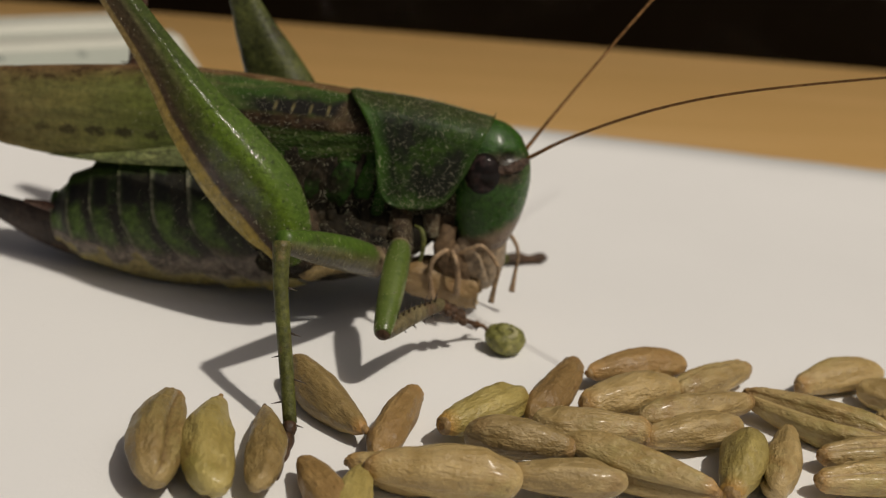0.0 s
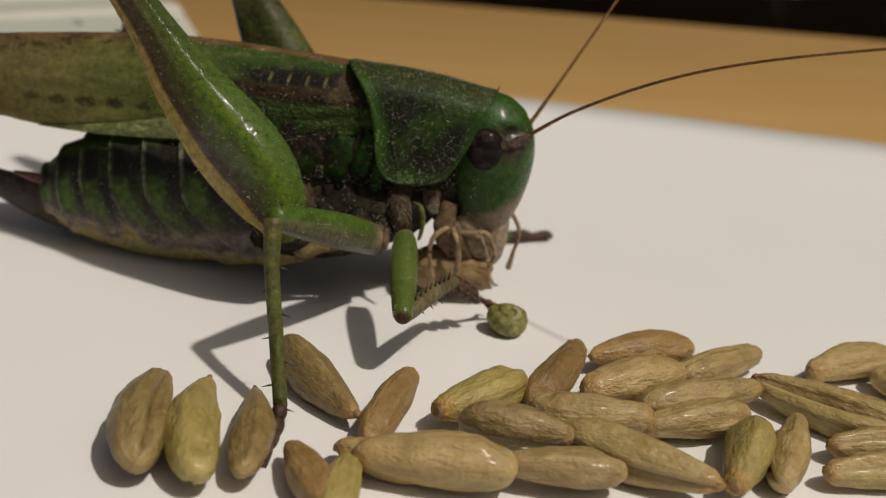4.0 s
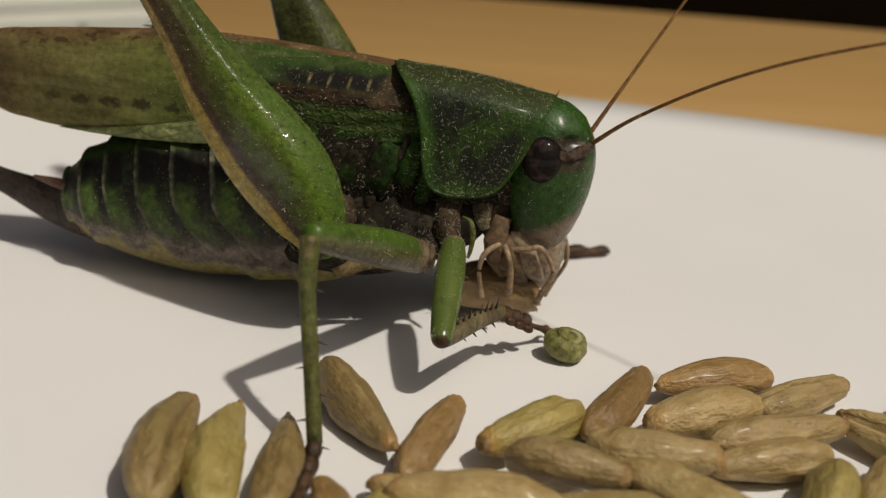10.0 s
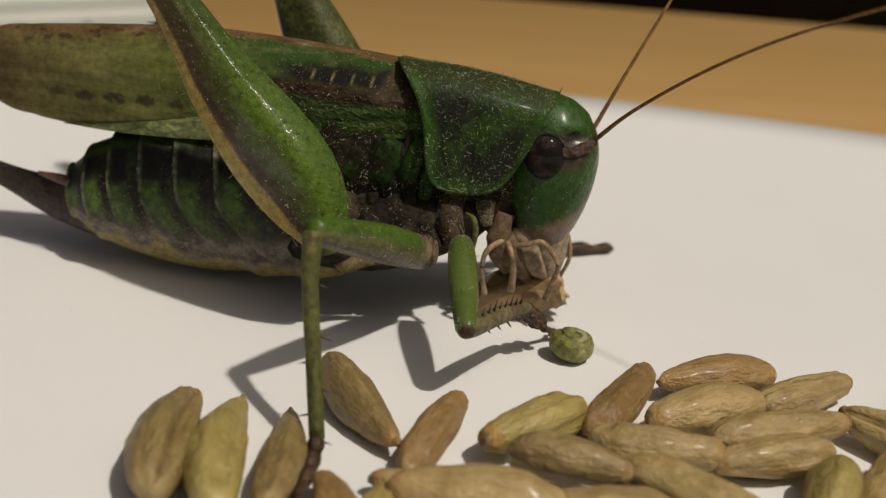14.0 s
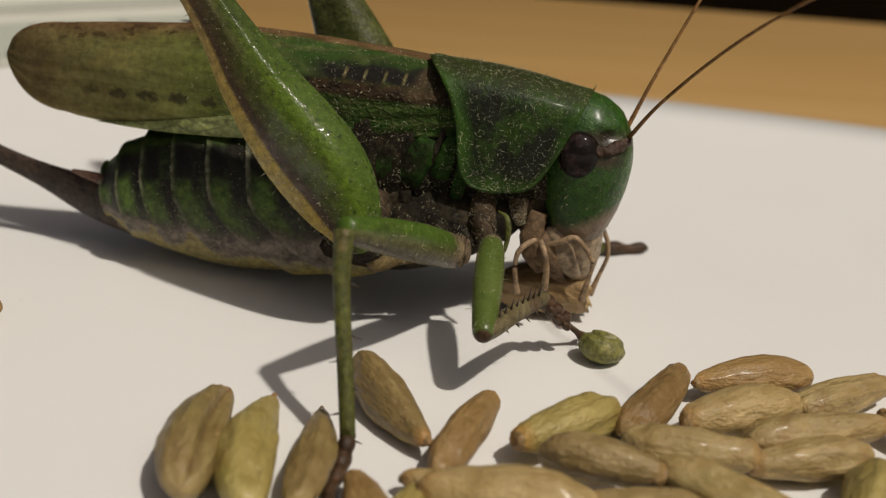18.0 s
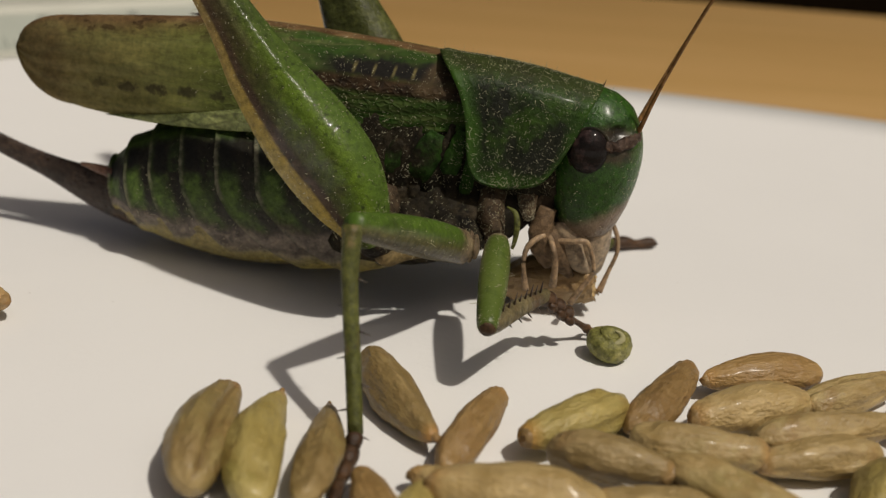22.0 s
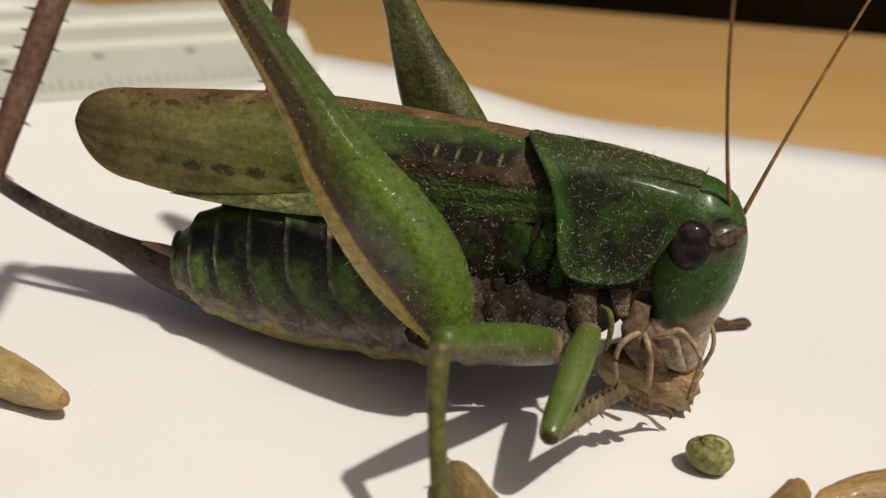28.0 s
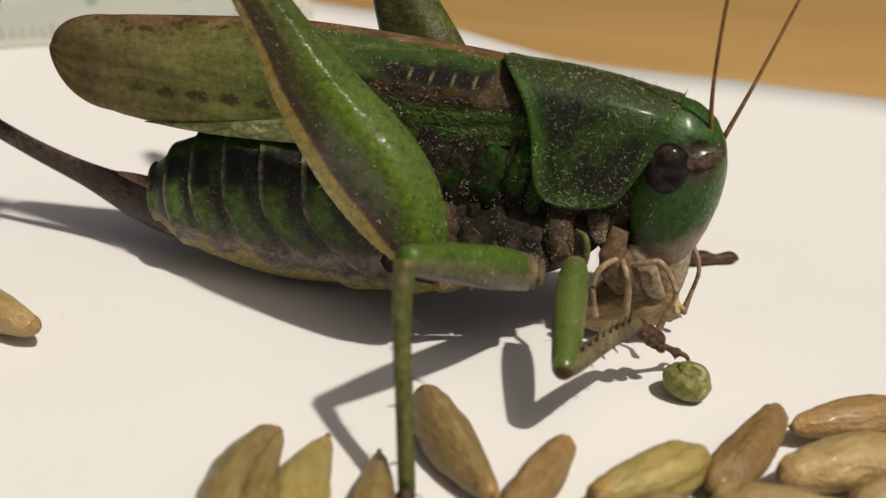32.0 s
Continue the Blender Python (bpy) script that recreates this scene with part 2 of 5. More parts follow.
def grain_material(name, c1, c2, tip, olive):
    """Straw-coloured husk: fine lengthwise wrinkles, darker ends, stains, a waxy sheen."""
    m = Mat(name, 0.45, 0.45, 0.10)
    r = m.rand()
    lines = m.noise(2300, 5, 0.65, stretch=(0.14, 1, 1))
    folds = m.noise(900, 4, 0.6, stretch=(0.45, 1, 1))
    base = m.mix(m.ramp(m.noise(380, 5, 0.62), (0.36, 0.0), (0.64, 1.0)), c1, c2)
    base = m.mix(m.math("MULTIPLY", m.ramp(m.noise(210, 3), (0.48, 0.0), (0.66, 1.0)), r), base, olive)
    base = m.mix(m.ramp(m.noise(330, 4, 0.6), (0.52, 0.0), (0.66, 0.55)), base, tuple(v * k for v, k in zip(c1, (0.80, 0.62, 0.50))))
    base = m.mix(m.ramp(lines, (0.34, 0.34), (0.52, 0.0)), base, tuple(v * 0.48 for v in c1))
    base = m.mix(m.ramp(folds, (0.60, 0.0), (0.76, 0.55)), base, tuple(min(1, v * 1.5) for v in c2))
    base = m.mix(m.ramp(m.noise(1500, 3, 0.6), (0.66, 0.0), (0.76, 0.5)), base, (0.12, 0.065, 0.03))
    u = m.axis("X", m.uv)
    ends = m.ramp(m.math("ADD", u, m.math("MULTIPLY", m.math("SUBTRACT", m.noise(700, 3), 0.5), 0.10)), (0.78, 0.0), (0.90, 0.85))
    base = m.mix(ends, base, tip)
    germ = m.ramp(m.math("ADD", u, m.math("MULTIPLY", m.math("SUBTRACT", m.noise(600, 3), 0.5), 0.12)), (0.10, 0.6), (0.20, 0.0))
    base = m.mix(germ, base, tuple(min(1, v * 1.15) for v in c2))
    v = m.axis("Y", m.uv)
    crease = m.math("MULTIPLY", m.band(m.math("ADD", v, m.math("MULTIPLY", m.math("SUBTRACT", m.noise(500, 3), 0.5), 0.03)), 0.740, 0.760, 0.012), m.ramp(m.noise(260, 2), (0.35, 0.35), (0.6, 1.0)))
    base = m.mix(m.math("MULTIPLY", crease, 0.6), base, (0.13, 0.075, 0.035))
    tone = m.ramp(r, (0.0, (0.71, 0.69, 0.63)), (1.0, (1.06, 1.02, 0.91)))
    m.colour(m.mix(1.0, base, tone, "MULTIPLY"))
    m.bump(lines, 0.14, 0.85).bump(folds, 0.42, 0.9).bump(m.noise(2100, 4, 0.65, stretch=(0.8, 1, 1)), 0.15, 0.9)
    return m.rough(m.ramp(m.noise(1500, 2), (0.3, 0.32), (0.7, 0.6)))


def cuticle(name, light, dark, blotch, amount=0.5, rough=0.34, speck=True, scale=420, coat=0.0, relief=1.0):
    """Insect skin: mottled, pitted, waxy."""
    m = Mat(name, rough, 0.30 if rough < 0.45 else 0.12, coat)
    base = m.mix(m.ramp(m.noise(scale, 4, 0.6), (0.34, 0.0), (0.66, 1.0)), dark, light)
    edge = 0.66 - 0.28 * amount
    base = m.mix(m.ramp(m.noise(scale * 0.75, 5, 0.68, out="Fac"), (edge, 0.0), (edge + 0.13, 1.0)), base, blotch)
    if speck:
        base = m.mix(m.ramp(m.noise(3600, 2, 0.5), (0.66, 0.0), (0.74, 0.55)), base, (0.20, 0.21, 0.12))
    base = m.mix(1.0, base, m.ramp(m.noise(2600, 5, 0.7), (0.33, (0.45, 0.45, 0.45)), (0.52, (1.0, 1.0, 1.0)), (0.70, (1.55, 1.5, 1.4))), "MULTIPLY")
    m.colour(base)
    m.bump(m.noise(6500, 3, 0.6), 0.05 * relief, 0.8).bump(m.noise(1700, 5, 0.65), 0.16 * relief, 0.8)
    m.rough(m.ramp(m.noise(2200, 3), (0.35, rough * 0.75), (0.7, min(1, rough * 1.7))))
    m.base = base
    return m


PAPER, WOOD = paper_material(), wood_material()
BLACK = plain("black_backdrop", (0.012, 0.011, 0.011), 0.9, 0.1)
RULER = plain("cream_plastic", (0.60, 0.60, 0.52), 0.35, 0.5, 80, 0.05)
RULER_FACE = plain("greenish_white_plastic", (0.50, 0.53, 0.46), 0.3, 0.5, 80, 0.05)
INK = plain("faded_ink", (0.26, 0.28, 0.25), 0.6)
GERM = grain_material("germ_husk", (0.30, 0.19, 0.08), (0.42, 0.28, 0.125), (0.36, 0.21, 0.08), (0.28, 0.19, 0.07))
HUSK = [
    grain_material("straw_husk", (0.40, 0.285, 0.12), (0.55, 0.42, 0.215), (0.46, 0.28, 0.11), (0.38, 0.34, 0.13)),
    grain_material("brown_husk", (0.30, 0.185, 0.072), (0.42, 0.28, 0.12), (0.46, 0.27, 0.10), (0.22, 0.15, 0.05)),
    grain_material("olive_husk", (0.38, 0.30, 0.10), (0.47, 0.39, 0.15), (0.52, 0.30, 0.08), (0.30, 0.27, 0.06)),
    grain_material("tan_husk", (0.25, 0.175, 0.072), (0.37, 0.275, 0.125), (0.50, 0.27, 0.085), (0.27, 0.225, 0.09)),
]


# ---- the setting ----
def tabletop():
    top = thing("tabletop", "smooth tan wooden tabletop under the paper", "table", kind="structure", g=box(-215, 215, -190, 98.4, -22, -0.3), material=WOOD)
    return top


def paper_sheet():
    """A white sheet whose far edge bows and lifts a little."""
    edge = [(-150, 100), (-60, 76), (-29, 63.6), (-23, 62.6), (-16.5, 59.2), (-10, 54.8), (-4, 51.4), (1.5, 50.2), (10, 49.8), (20, 48.6), (30, 47.1), (40, 45.1), (50, 43.3), (90, 36), (150, 24)]
    xs, ys = [e[0] for e in edge], [e[1] for e in edge]
    rings = []
    for i in range(61):
        x = -150 + 5 * i
        far = table(xs, ys, x)
        row = []
        for j in range(41):
            t = j / 40
            y = -170 + (far + 170) * t
            z = 0.25 * max(0.0, (t - 0.93) / 0.07) ** 2
            row.append((x, y, z))
        rings.append(row)
    g = grid(rings, wrap=False)
    low = grid([[(x, y, z - 0.12) for x, y, z in r] for r in rings], wrap=False)
    k = len(g.v)
    g.add(low)
    m, n = 61, 41
    rim = [i * n for i in range(m)] + [(m - 1) * n + j for j in range(1, n)] + [i * n + n - 1 for i in range(m - 2, -1, -1)] + [j for j in range(n - 2, 0, -1)]
    for a, b in zip(rim, rim[1:] + rim[:1]):
        g.f.append([a, b, b + k, a + k])
        g.uv.append([(0, 0)] * 4)
    return thing("paper_sheet", "plain white sheet of paper lying on the table", "paper", g=g, material=PAPER)


def backdrop():
    back = thing("backdrop", "black surface rising behind the table", "backdrop", kind="structure", g=box(-240, 240, 98.5, 106, -22, 170), material=BLACK)
    return back


def ruler():
    """A cream plastic ruler with a bevelled scale edge, two ridges and centimetre marks."""
    ang, ox, oy = 33.0, -28.8, 56.4
    c, s = math.cos(radians(ang)), math.sin(radians(ang))

    def w(u, v, z):
        # u: along the scale edge, to the left of its end; v: away from the scale edge
        return (ox - u * c - v * s, oy - u * s + v * c, z)

    root = thing("ruler", "cream plastic ruler with a ridged top and blurred centimetre marks", "ruler", at=w(60, 14, 0))
    prof = [(0, 0.15), (0, 0.7), (9, 2.3), (10, 2.9), (13.5, 2.9), (14.5, 2.2), (18.5, 2.2), (19.5, 3.0), (24, 3.0), (33, 0.8), (33, 0.15)]
    rings = []
    for u in (0, 0.3, 0.9, 1.8, 3.0, 5.0, 100, 145, 150):
        inset = 5 - math.sqrt(max(0.0, 25 - (5 - min(u, 5)) ** 2))
        rings.append([w(u, min(max(v, inset), 33 - inset), z) for v, z in prof])
    part("body", grid(rings), RULER, root, flatshade=True)
    part("scale_face", grid([[w(u, v, z) for v, z in ((0.3, 0.80), (8.6, 2.27), (8.6, 2.33), (0.3, 0.86))] for u in (5.2, 144)]), RULER_FACE, root, "greenish-white bevelled scale", flatshade=True)
    part("groove", grid([[w(u, v, z) for v, z in ((14.6, 2.21), (18.4, 2.21), (18.4, 2.26), (14.6, 2.26))] for u in (0.6, 149)]), RULER_FACE, root, flatshade=True)
    for k in range(1, 14):
        u = 9.3 * k - 5.5
        g = Geo()
        g.add(grid([[w(u + a, v, 0.45 + v * 0.172 + 0.42) for v in (6.5, 7.9)] + [w(u + a, v, 0.45 + v * 0.172 + 0.37) for v in (7.9, 6.5)] for a in (-0.5, 0.5)]))
        part("centimetre_mark", g, INK, root, flatshade=True)
    g = Geo()
    for k in range(120):
        u = 3.8 + 0.93 * k
        ln = 3.6 if k % 10 == 0 else (2.9 if k % 5 == 0 else 2.0)
        g.add(grid([[w(u + a, v, 0.44 + v * 0.172 + 0.42) for v in (0.5, ln)] + [w(u + a, v, 0.44 + v * 0.172 + 0.37) for v in (ln, 0.5)] for a in (-0.08, 0.08)]))
    part("millimetre_scale", g, INK, root, kind="stuff", flatshade=True)
    return root


# ---- grains ----
def grain_geo(length, width, height, seed, taper=0.62):
    """A cereal grain along x: a blunt germ end, a narrower frayed brush end, creased on one side."""
    rnd = random.Random(seed)
    m, n = 41, 36
    bend = rnd.uniform(-0.06, 0.06)
    rings = []
    for i in range(m):
        s = 0.5 - 0.5 * math.cos(math.pi * i / (m - 1))
        x = (s - 0.5) * length
        if s < 0.44:
            prof = max(0.0, 1 - (1 - s / 0.44) ** 3.2) ** 0.46
        else:
            prof = 1 - taper * ((s - 0.44) / 0.56) ** 1.6
        prof *= max(0.0, 1 - max(0.0, (s - 0.90) / 0.10) ** 3 * 0.75) ** 0.5
        if i in (0, m - 1):
            prof = 0.10 if i == 0 else (1 - taper) * 0.4
        w, h = width / 2 * max(prof, 0.05), height / 2 * max(prof, 0.05)
        ring = []
        for j in range(n):
            a = 2 * math.pi * j / n
            ca, sa = math.cos(a), math.sin(a)
            y, z = w * abs(ca) ** 0.92 * (1 if ca > 0 else -1), h * sa
            crease = math.exp(-((a - 1.5 * math.pi) / 0.15) ** 2)
            z += h * 0.52 * crease * math.sin(math.pi * min(1, s * 0.9 + 0.06)) ** 0.4
            germ = math.exp(-((s - 0.13) / 0.09) ** 2) * math.exp(-((a - 0.5 * math.pi) / 0.55) ** 2)
            z -= h * 0.24 * germ
            flute = math.sin(5 * a + seed) * 0.035 + math.sin(9 * a + 2 * seed + 3 * s) * 0.022
            q = 1 + flute * math.sin(math.pi * s) + 0.08 * noise.noise((s * 5 + seed, ca * 1.6, sa * 1.6)) + 0.04 * noise.noise((s * 11, ca * 3.4 + seed, sa * 3.4)) + (0.12 * noise.noise((s * 20, ca * 5, sa * 5 + seed)) if s > 0.86 or s < 0.06 else 0)
            ring.append((x, y * q + bend * length * math.sin(math.pi * s), z * q))
        rings.append(ring)
    return grid(rings)


GRAIN_COUNT = [0]


def grain(x, y, z, heading, length, width, kind=0, roll=0, tilt=0, taper=0.62, label=""):
    """roll 0: crease down; tilt: degrees by which its far end rises."""
    GRAIN_COUNT[0] += 1
    k = GRAIN_COUNT[0]
    words = ("pale straw-coloured ripe cereal grain lying on paper", "darker brown ripe cereal grain lying on paper", "olive-yellow ripe cereal grain lying on paper", "tan ripe cereal grain with an orange tip on paper")[kind]
    ob = thing("cereal_grain", label or words, "grain", group="scattered cereal grains", g=grain_geo(length, width, width * 0.9, k, taper), material=HUSK[kind])
    tip = tube([(0.455 * length, 0, 0), (0.495 * length, 0.02 * width, 0), (0.525 * length, 0, 0.01 * width)], [(1 - taper) * 0.40 * width, (1 - taper) * 0.36 * width, 0.05 * width], 14, 8)
    tip.v = [(p[0] + 0.10 * noise.noise((p[1] * 6, p[2] * 6, k)), p[1] * (1 + 0.3 * noise.noise((p[1] * 7, p[2] * 7, k + 3))), p[2]) for p in tip.v]
    part("brush_tip", tip, GERM, ob, "frayed brown tip")
    ob.matrix_basis = pose(x * MM, y * MM, z * MM) @ pose(0, 0, 0, 0, 0, heading) @ pose(0, 0, 0, 0, -tilt) @ pose(0, 0, 0, roll)
    return ob


def all_grains():
    grain(-12.45, -22.2, 1.5, 93, 9.9, 3.1, 3, 222, -3, 0.66)
    grain(-9.6, -22.4, 1.4, 96, 10.6, 2.9, 2, 20, -3, 0.84)
    grain(-7.25, -22.1, 1.15, 94, 9.6, 2.15, 3, -30, -4, 0.80)
    grain(-4.1, -16.35, 1.35, -57, 8.8, 2.6, 3, 60, -2, 0.74)
    grain(0.05, -18.9, 1.2, 73, 7.5, 2.1, 1, 30, 4, 0.42)
    grain(5.1, -17.1, 1.4, 226, 7.2, 2.8, 2, 20, 3, 0.5)
    grain(9.7, -13.6, 1.25, 64, 7.7, 2.3, 1, 25, 3, 0.45)
    grain(15.5, -9.8, 1.2, 202, 7.4, 2.3, 1, -15, 2)
    grain(14.3, -14.0, 1.4, 208, 7.2, 2.9, 0, 10, 0, 0.5)
    grain(20.0, -10.8, 1.15, 34, 6.8, 2.3, 0, 165, 2, 0.4)
    grain(17.8, -15.9, 1.6, 23, 8.3, 2.4, 0, 128, 0, 0.45)
    grain(17.3, -18.0, 1.3, 200, 6.8, 2.5, 0, 30, 0, 0.5)
    grain(25.5, -15.5, 1.5, 148, 9.0, 3.0, 0, 140, 0)
    grain(29.0, -9.3, 1.1, 204, 7.2, 2.4, 0, -20, 0, 0.5)
    grain(19.1, -21.5, 1.35, 250, 7.0, 2.7, 2, 40, 0, 0.5)
    grain(22.0, -20.4, 1.25, 69, 7.6, 2.5, 0, 100, 0)
    grain(27.5, -18.9, 1.1, 192, 6.2, 2.1, 0, 160, 0, 0.45)
    grain(11.2, -18.8, 1.75, -2, 6.8, 2.5, 0, 0, 0, 0.45)
    grain(13.2, -23.0, 1.75, -29, 8.8, 2.8, 0, -80, 0)
    grain(6.8, -21.4, 1.9, -10, 6.2, 2.4, 0, 110, 0, 0.5)
    grain(2.6, -24.9, 1.8, 177, 8.2, 3.2, 0, 15, 0, 0.55)
    grain(0.4, -23.6, 1.1, 170, 6.0, 2.3, 0, -20, 0)
    grain(-1.8, -27.0, 1.2, 85, 6.2, 2.1, 2, 20, 0)
    grain(-3.35, -26.4, 1.2, 118, 6.6, 2.3, 1, 10, 0)
    grain(9.2, -24.4, 1.6, 180, 6.4, 2.4, 0, 30, 0, 0.5)
    grain(26.6, -21.9, 1.1, 188, 6.4, 2.1, 0, 150, 0, 0.45)
    grain(32.4, -11.8, 1.1, -27, 6.0, 2.3, 0, 20, 0)
    grain(32.6, -15.2, 1.1, -15, 6.4, 2.2, 0, 140, 0)
    grain(-31.7, -9.2, 1.35, -24, 8.4, 2.9, 0, 130, 0)


# ---- the bush cricket: skins ----
PRONOTUM = cuticle("pronotum_green", (0.029, 0.064, 0.006), (0.012, 0.029, 0.004), (0.010, 0.012, 0.006), 0.78, 0.38, coat=0.08)
PRONOTUM.b.inputs["Specular IOR Level"].default_value = 0.2


def shield_colours():
    """Clean green rims, a dark dusty middle, an olive-brown ridge on top."""
    m = PRONOTUM
    side = m.math("MULTIPLY", m.math("ABSOLUTE", m.math("SUBTRACT", m.axis("Y", m.uv), 0.5)), 2.0)
    along = m.axis("X", m.uv)
    wob = m.math("MULTIPLY", m.math("SUBTRACT", m.noise(420, 4), 0.5), 0.22)
    low = m.ramp(m.math("ADD", side, wob), (0.80, 0.0), (0.93, 1.0))
    rear = m.ramp(m.math("ADD", along, wob), (0.03, 1.0), (0.16, 0.0))
    front = m.ramp(m.math("ADD", along, wob), (0.88, 0.0), (0.98, 0.8))
    edge = m.math("MAXIMUM", m.math("MAXIMUM", low, rear), front)
    c = m.mix(m.math("MULTIPLY", edge, 0.75), m.base, m.mix(m.ramp(m.noise(900, 4), (0.35, 0.0), (0.6, 1.0)), (0.021, 0.060, 0.006), (0.040, 0.104, 0.010)))
    c = m.mix(m.math("MULTIPLY", m.ramp(m.math("ADD", side, wob), (0.20, 1.0), (0.34, 0.0)), 0.6), c, (0.046, 0.052, 0.018))
    m.colour(c)


shield_colours()
HEAD = cuticle("head_green", (0.030, 0.090, 0.009), (0.019, 0.062, 0.007), (0.020, 0.048, 0.010), 0.25, 0.34, scale=300, coat=0.25)


def face_colours():
    """Beige rim along the lower face, a dark brown hollow between eye and antenna."""
    x, z = HEAD.math("MULTIPLY", HEAD.axis("X"), 1000.0), HEAD.math("MULTIPLY", HEAD.axis("Z"), 1000.0)
    wob = HEAD.math("MULTIPLY", HEAD.math("SUBTRACT", HEAD.noise(500, 4), 0.5), 1.2)
    low = HEAD.math("SUBTRACT", HEAD.math("ADD", z, wob), HEAD.math("MULTIPLY", HEAD.math("MAXIMUM", HEAD.math("SUBTRACT", x, 0.9), 0.0), 0.5))
    c = HEAD.mix(HEAD.band(low, -12.0, -3.45, 0.5), HEAD.base, HEAD.ramp(HEAD.noise(1100, 4), (0.35, (0.14, 0.092, 0.056)), (0.65, (0.25, 0.18, 0.115))))
    hollow = HEAD.math("MULTIPLY", HEAD.band(HEAD.math("ADD", x, wob), 1.3, 3.9, 0.4), HEAD.band(HEAD.math("ADD", z, wob), 0.7, 2.5, 0.3))
    c = HEAD.mix(HEAD.math("MULTIPLY", hollow, 0.9), c, HEAD.ramp(HEAD.noise(1500, 4), (0.4, (0.020, 0.014, 0.009)), (0.7, (0.075, 0.050, 0.030))))
    pit = HEAD.math("MULTIPLY", HEAD.band(HEAD.math("ADD", x, wob), 2.2, 3.3, 0.3), HEAD.band(HEAD.math("ADD", z, wob), 1.95, 2.6, 0.2))
    HEAD.colour(HEAD.mix(HEAD.math("MULTIPLY", pit, 0.55), c, (0.016, 0.010, 0.007)))


face_colours()
HEAD.b.inputs["Coat Roughness"].default_value = 0.22
BEIGE = cuticle("beige_mouthparts", (0.37, 0.285, 0.19), (0.27, 0.20, 0.13), (0.13, 0.08, 0.045), 0.24, 0.42, False, relief=0.3)
PALP = cuticle("tan_palps", (0.36, 0.255, 0.155), (0.27, 0.18, 0.105), (0.19, 0.085, 0.036), 0.25, 0.38, False, relief=0.35)
MAXILLA = cuticle("brown_inner_jaw", (0.20, 0.135, 0.080), (0.115, 0.074, 0.042), (0.055, 0.034, 0.020), 0.4, 0.45, False)
EYE = cuticle("dark_brown_eye", (0.010, 0.006, 0.005), (0.005, 0.0032, 0.0028), (0.050, 0.028, 0.026), 0.42, 0.55, False, scale=1100, coat=0.22)
EYE.b.inputs["Coat Roughness"].default_value = 0.13
EYE.b.inputs["Specular IOR Level"].default_value = 0.15
PLEURA = cuticle("dark_brown_thorax", (0.030, 0.024, 0.014), (0.009, 0.008, 0.006), (0.062, 0.048, 0.030), 0.42, 0.7, scale=700)
PLATE = cuticle("green_side_plate", (0.028, 0.074, 0.010), (0.015, 0.040, 0.007), (0.022, 0.018, 0.011), 0.75, 0.55)
BELLY = cuticle("yellow_belly", (0.33, 0.28, 0.115), (0.26, 0.21, 0.090), (0.12, 0.095, 0.055), 0.25, 0.42)
STERNUM = cuticle("grey_brown_coxa", (0.085, 0.060, 0.036), (0.036, 0.025, 0.016), (0.018, 0.014, 0.010), 0.55, 0.55)
LEG_GREEN = cuticle("leg_green", (0.092, 0.158, 0.026), (0.066, 0.122, 0.018), (0.110, 0.115, 0.045), 0.30, 0.30, False, coat=0.6)
LEG_GREEN.b.inputs["Coat Roughness"].default_value = 0.12


def smooth_leg():
    m = Mat("glossy_leg_green", 0.36, 0.25, 0.7)
    m.b.inputs["Coat Roughness"].default_value = 0.24
    c = m.mix(m.ramp(m.noise(350, 4), (0.35, 0.0), (0.65, 1.0)), (0.080, 0.120, 0.020), (0.112, 0.152, 0.032))
    c = m.mix(m.ramp(m.noise(1500, 4, 0.7), (0.54, 0.0), (0.68, 0.6)), c, (0.045, 0.075, 0.016))
    c = m.mix(m.ramp(m.noise(3400, 2), (0.64, 0.0), (0.72, 0.6)), c, (0.19, 0.22, 0.10))
    u = m.axis("X", m.uv)
    c = m.mix(m.ramp(m.math("ADD", u, m.math("MULTIPLY", m.math("SUBTRACT", m.noise(700, 3), 0.5), 0.08)), (0.03, 1.0), (0.08, 0.0)), c, (0.20, 0.15, 0.085))
    m.colour(c)
    return m.bump(m.noise(900, 4, 0.65), 0.12, 0.6).bump(m.noise(3000, 3), 0.05, 0.6)


GLOSSY_LEG = smooth_leg()
COXA = cuticle("dull_beige_coxa", (0.16, 0.118, 0.074), (0.090, 0.064, 0.040), (0.050, 0.037, 0.024), 0.4, 0.5, scale=250)
SHANK = cuticle("olive_shank", (0.115, 0.125, 0.030), (0.075, 0.080, 0.020), (0.13, 0.085, 0.045), 0.4, 0.38, False)
FRONT_SHANK = cuticle("beige_olive_shank", (0.165, 0.135, 0.068), (0.115, 0.095, 0.042), (0.10, 0.062, 0.034), 0.35, 0.42, False)
HIND_SHANK = cuticle("reddish_brown_shank", (0.150, 0.080, 0.056), (0.100, 0.050, 0.034), (0.20, 0.125, 0.085), 0.35, 0.42, False)
FOOT = cuticle("brown_foot", (0.090, 0.048, 0.024), (0.040, 0.022, 0.012), (0.15, 0.075, 0.030), 0.3, 0.4, False)
OVIPOSITOR = cuticle("dark_grey_brown_blade", (0.058, 0.038, 0.028), (0.028, 0.019, 0.014), (0.095, 0.062, 0.040), 0.3, 0.34, False)
OVIPOSITOR.bump(OVIPOSITOR.noise(1500, 2, stretch=(0.06, 1, 1)), 0.12, 0.7)
ANTENNA = cuticle("brown_antenna", (0.25, 0.130, 0.048), (0.165, 0.082, 0.030), (0.32, 0.18, 0.07), 0.3, 0.45, False)
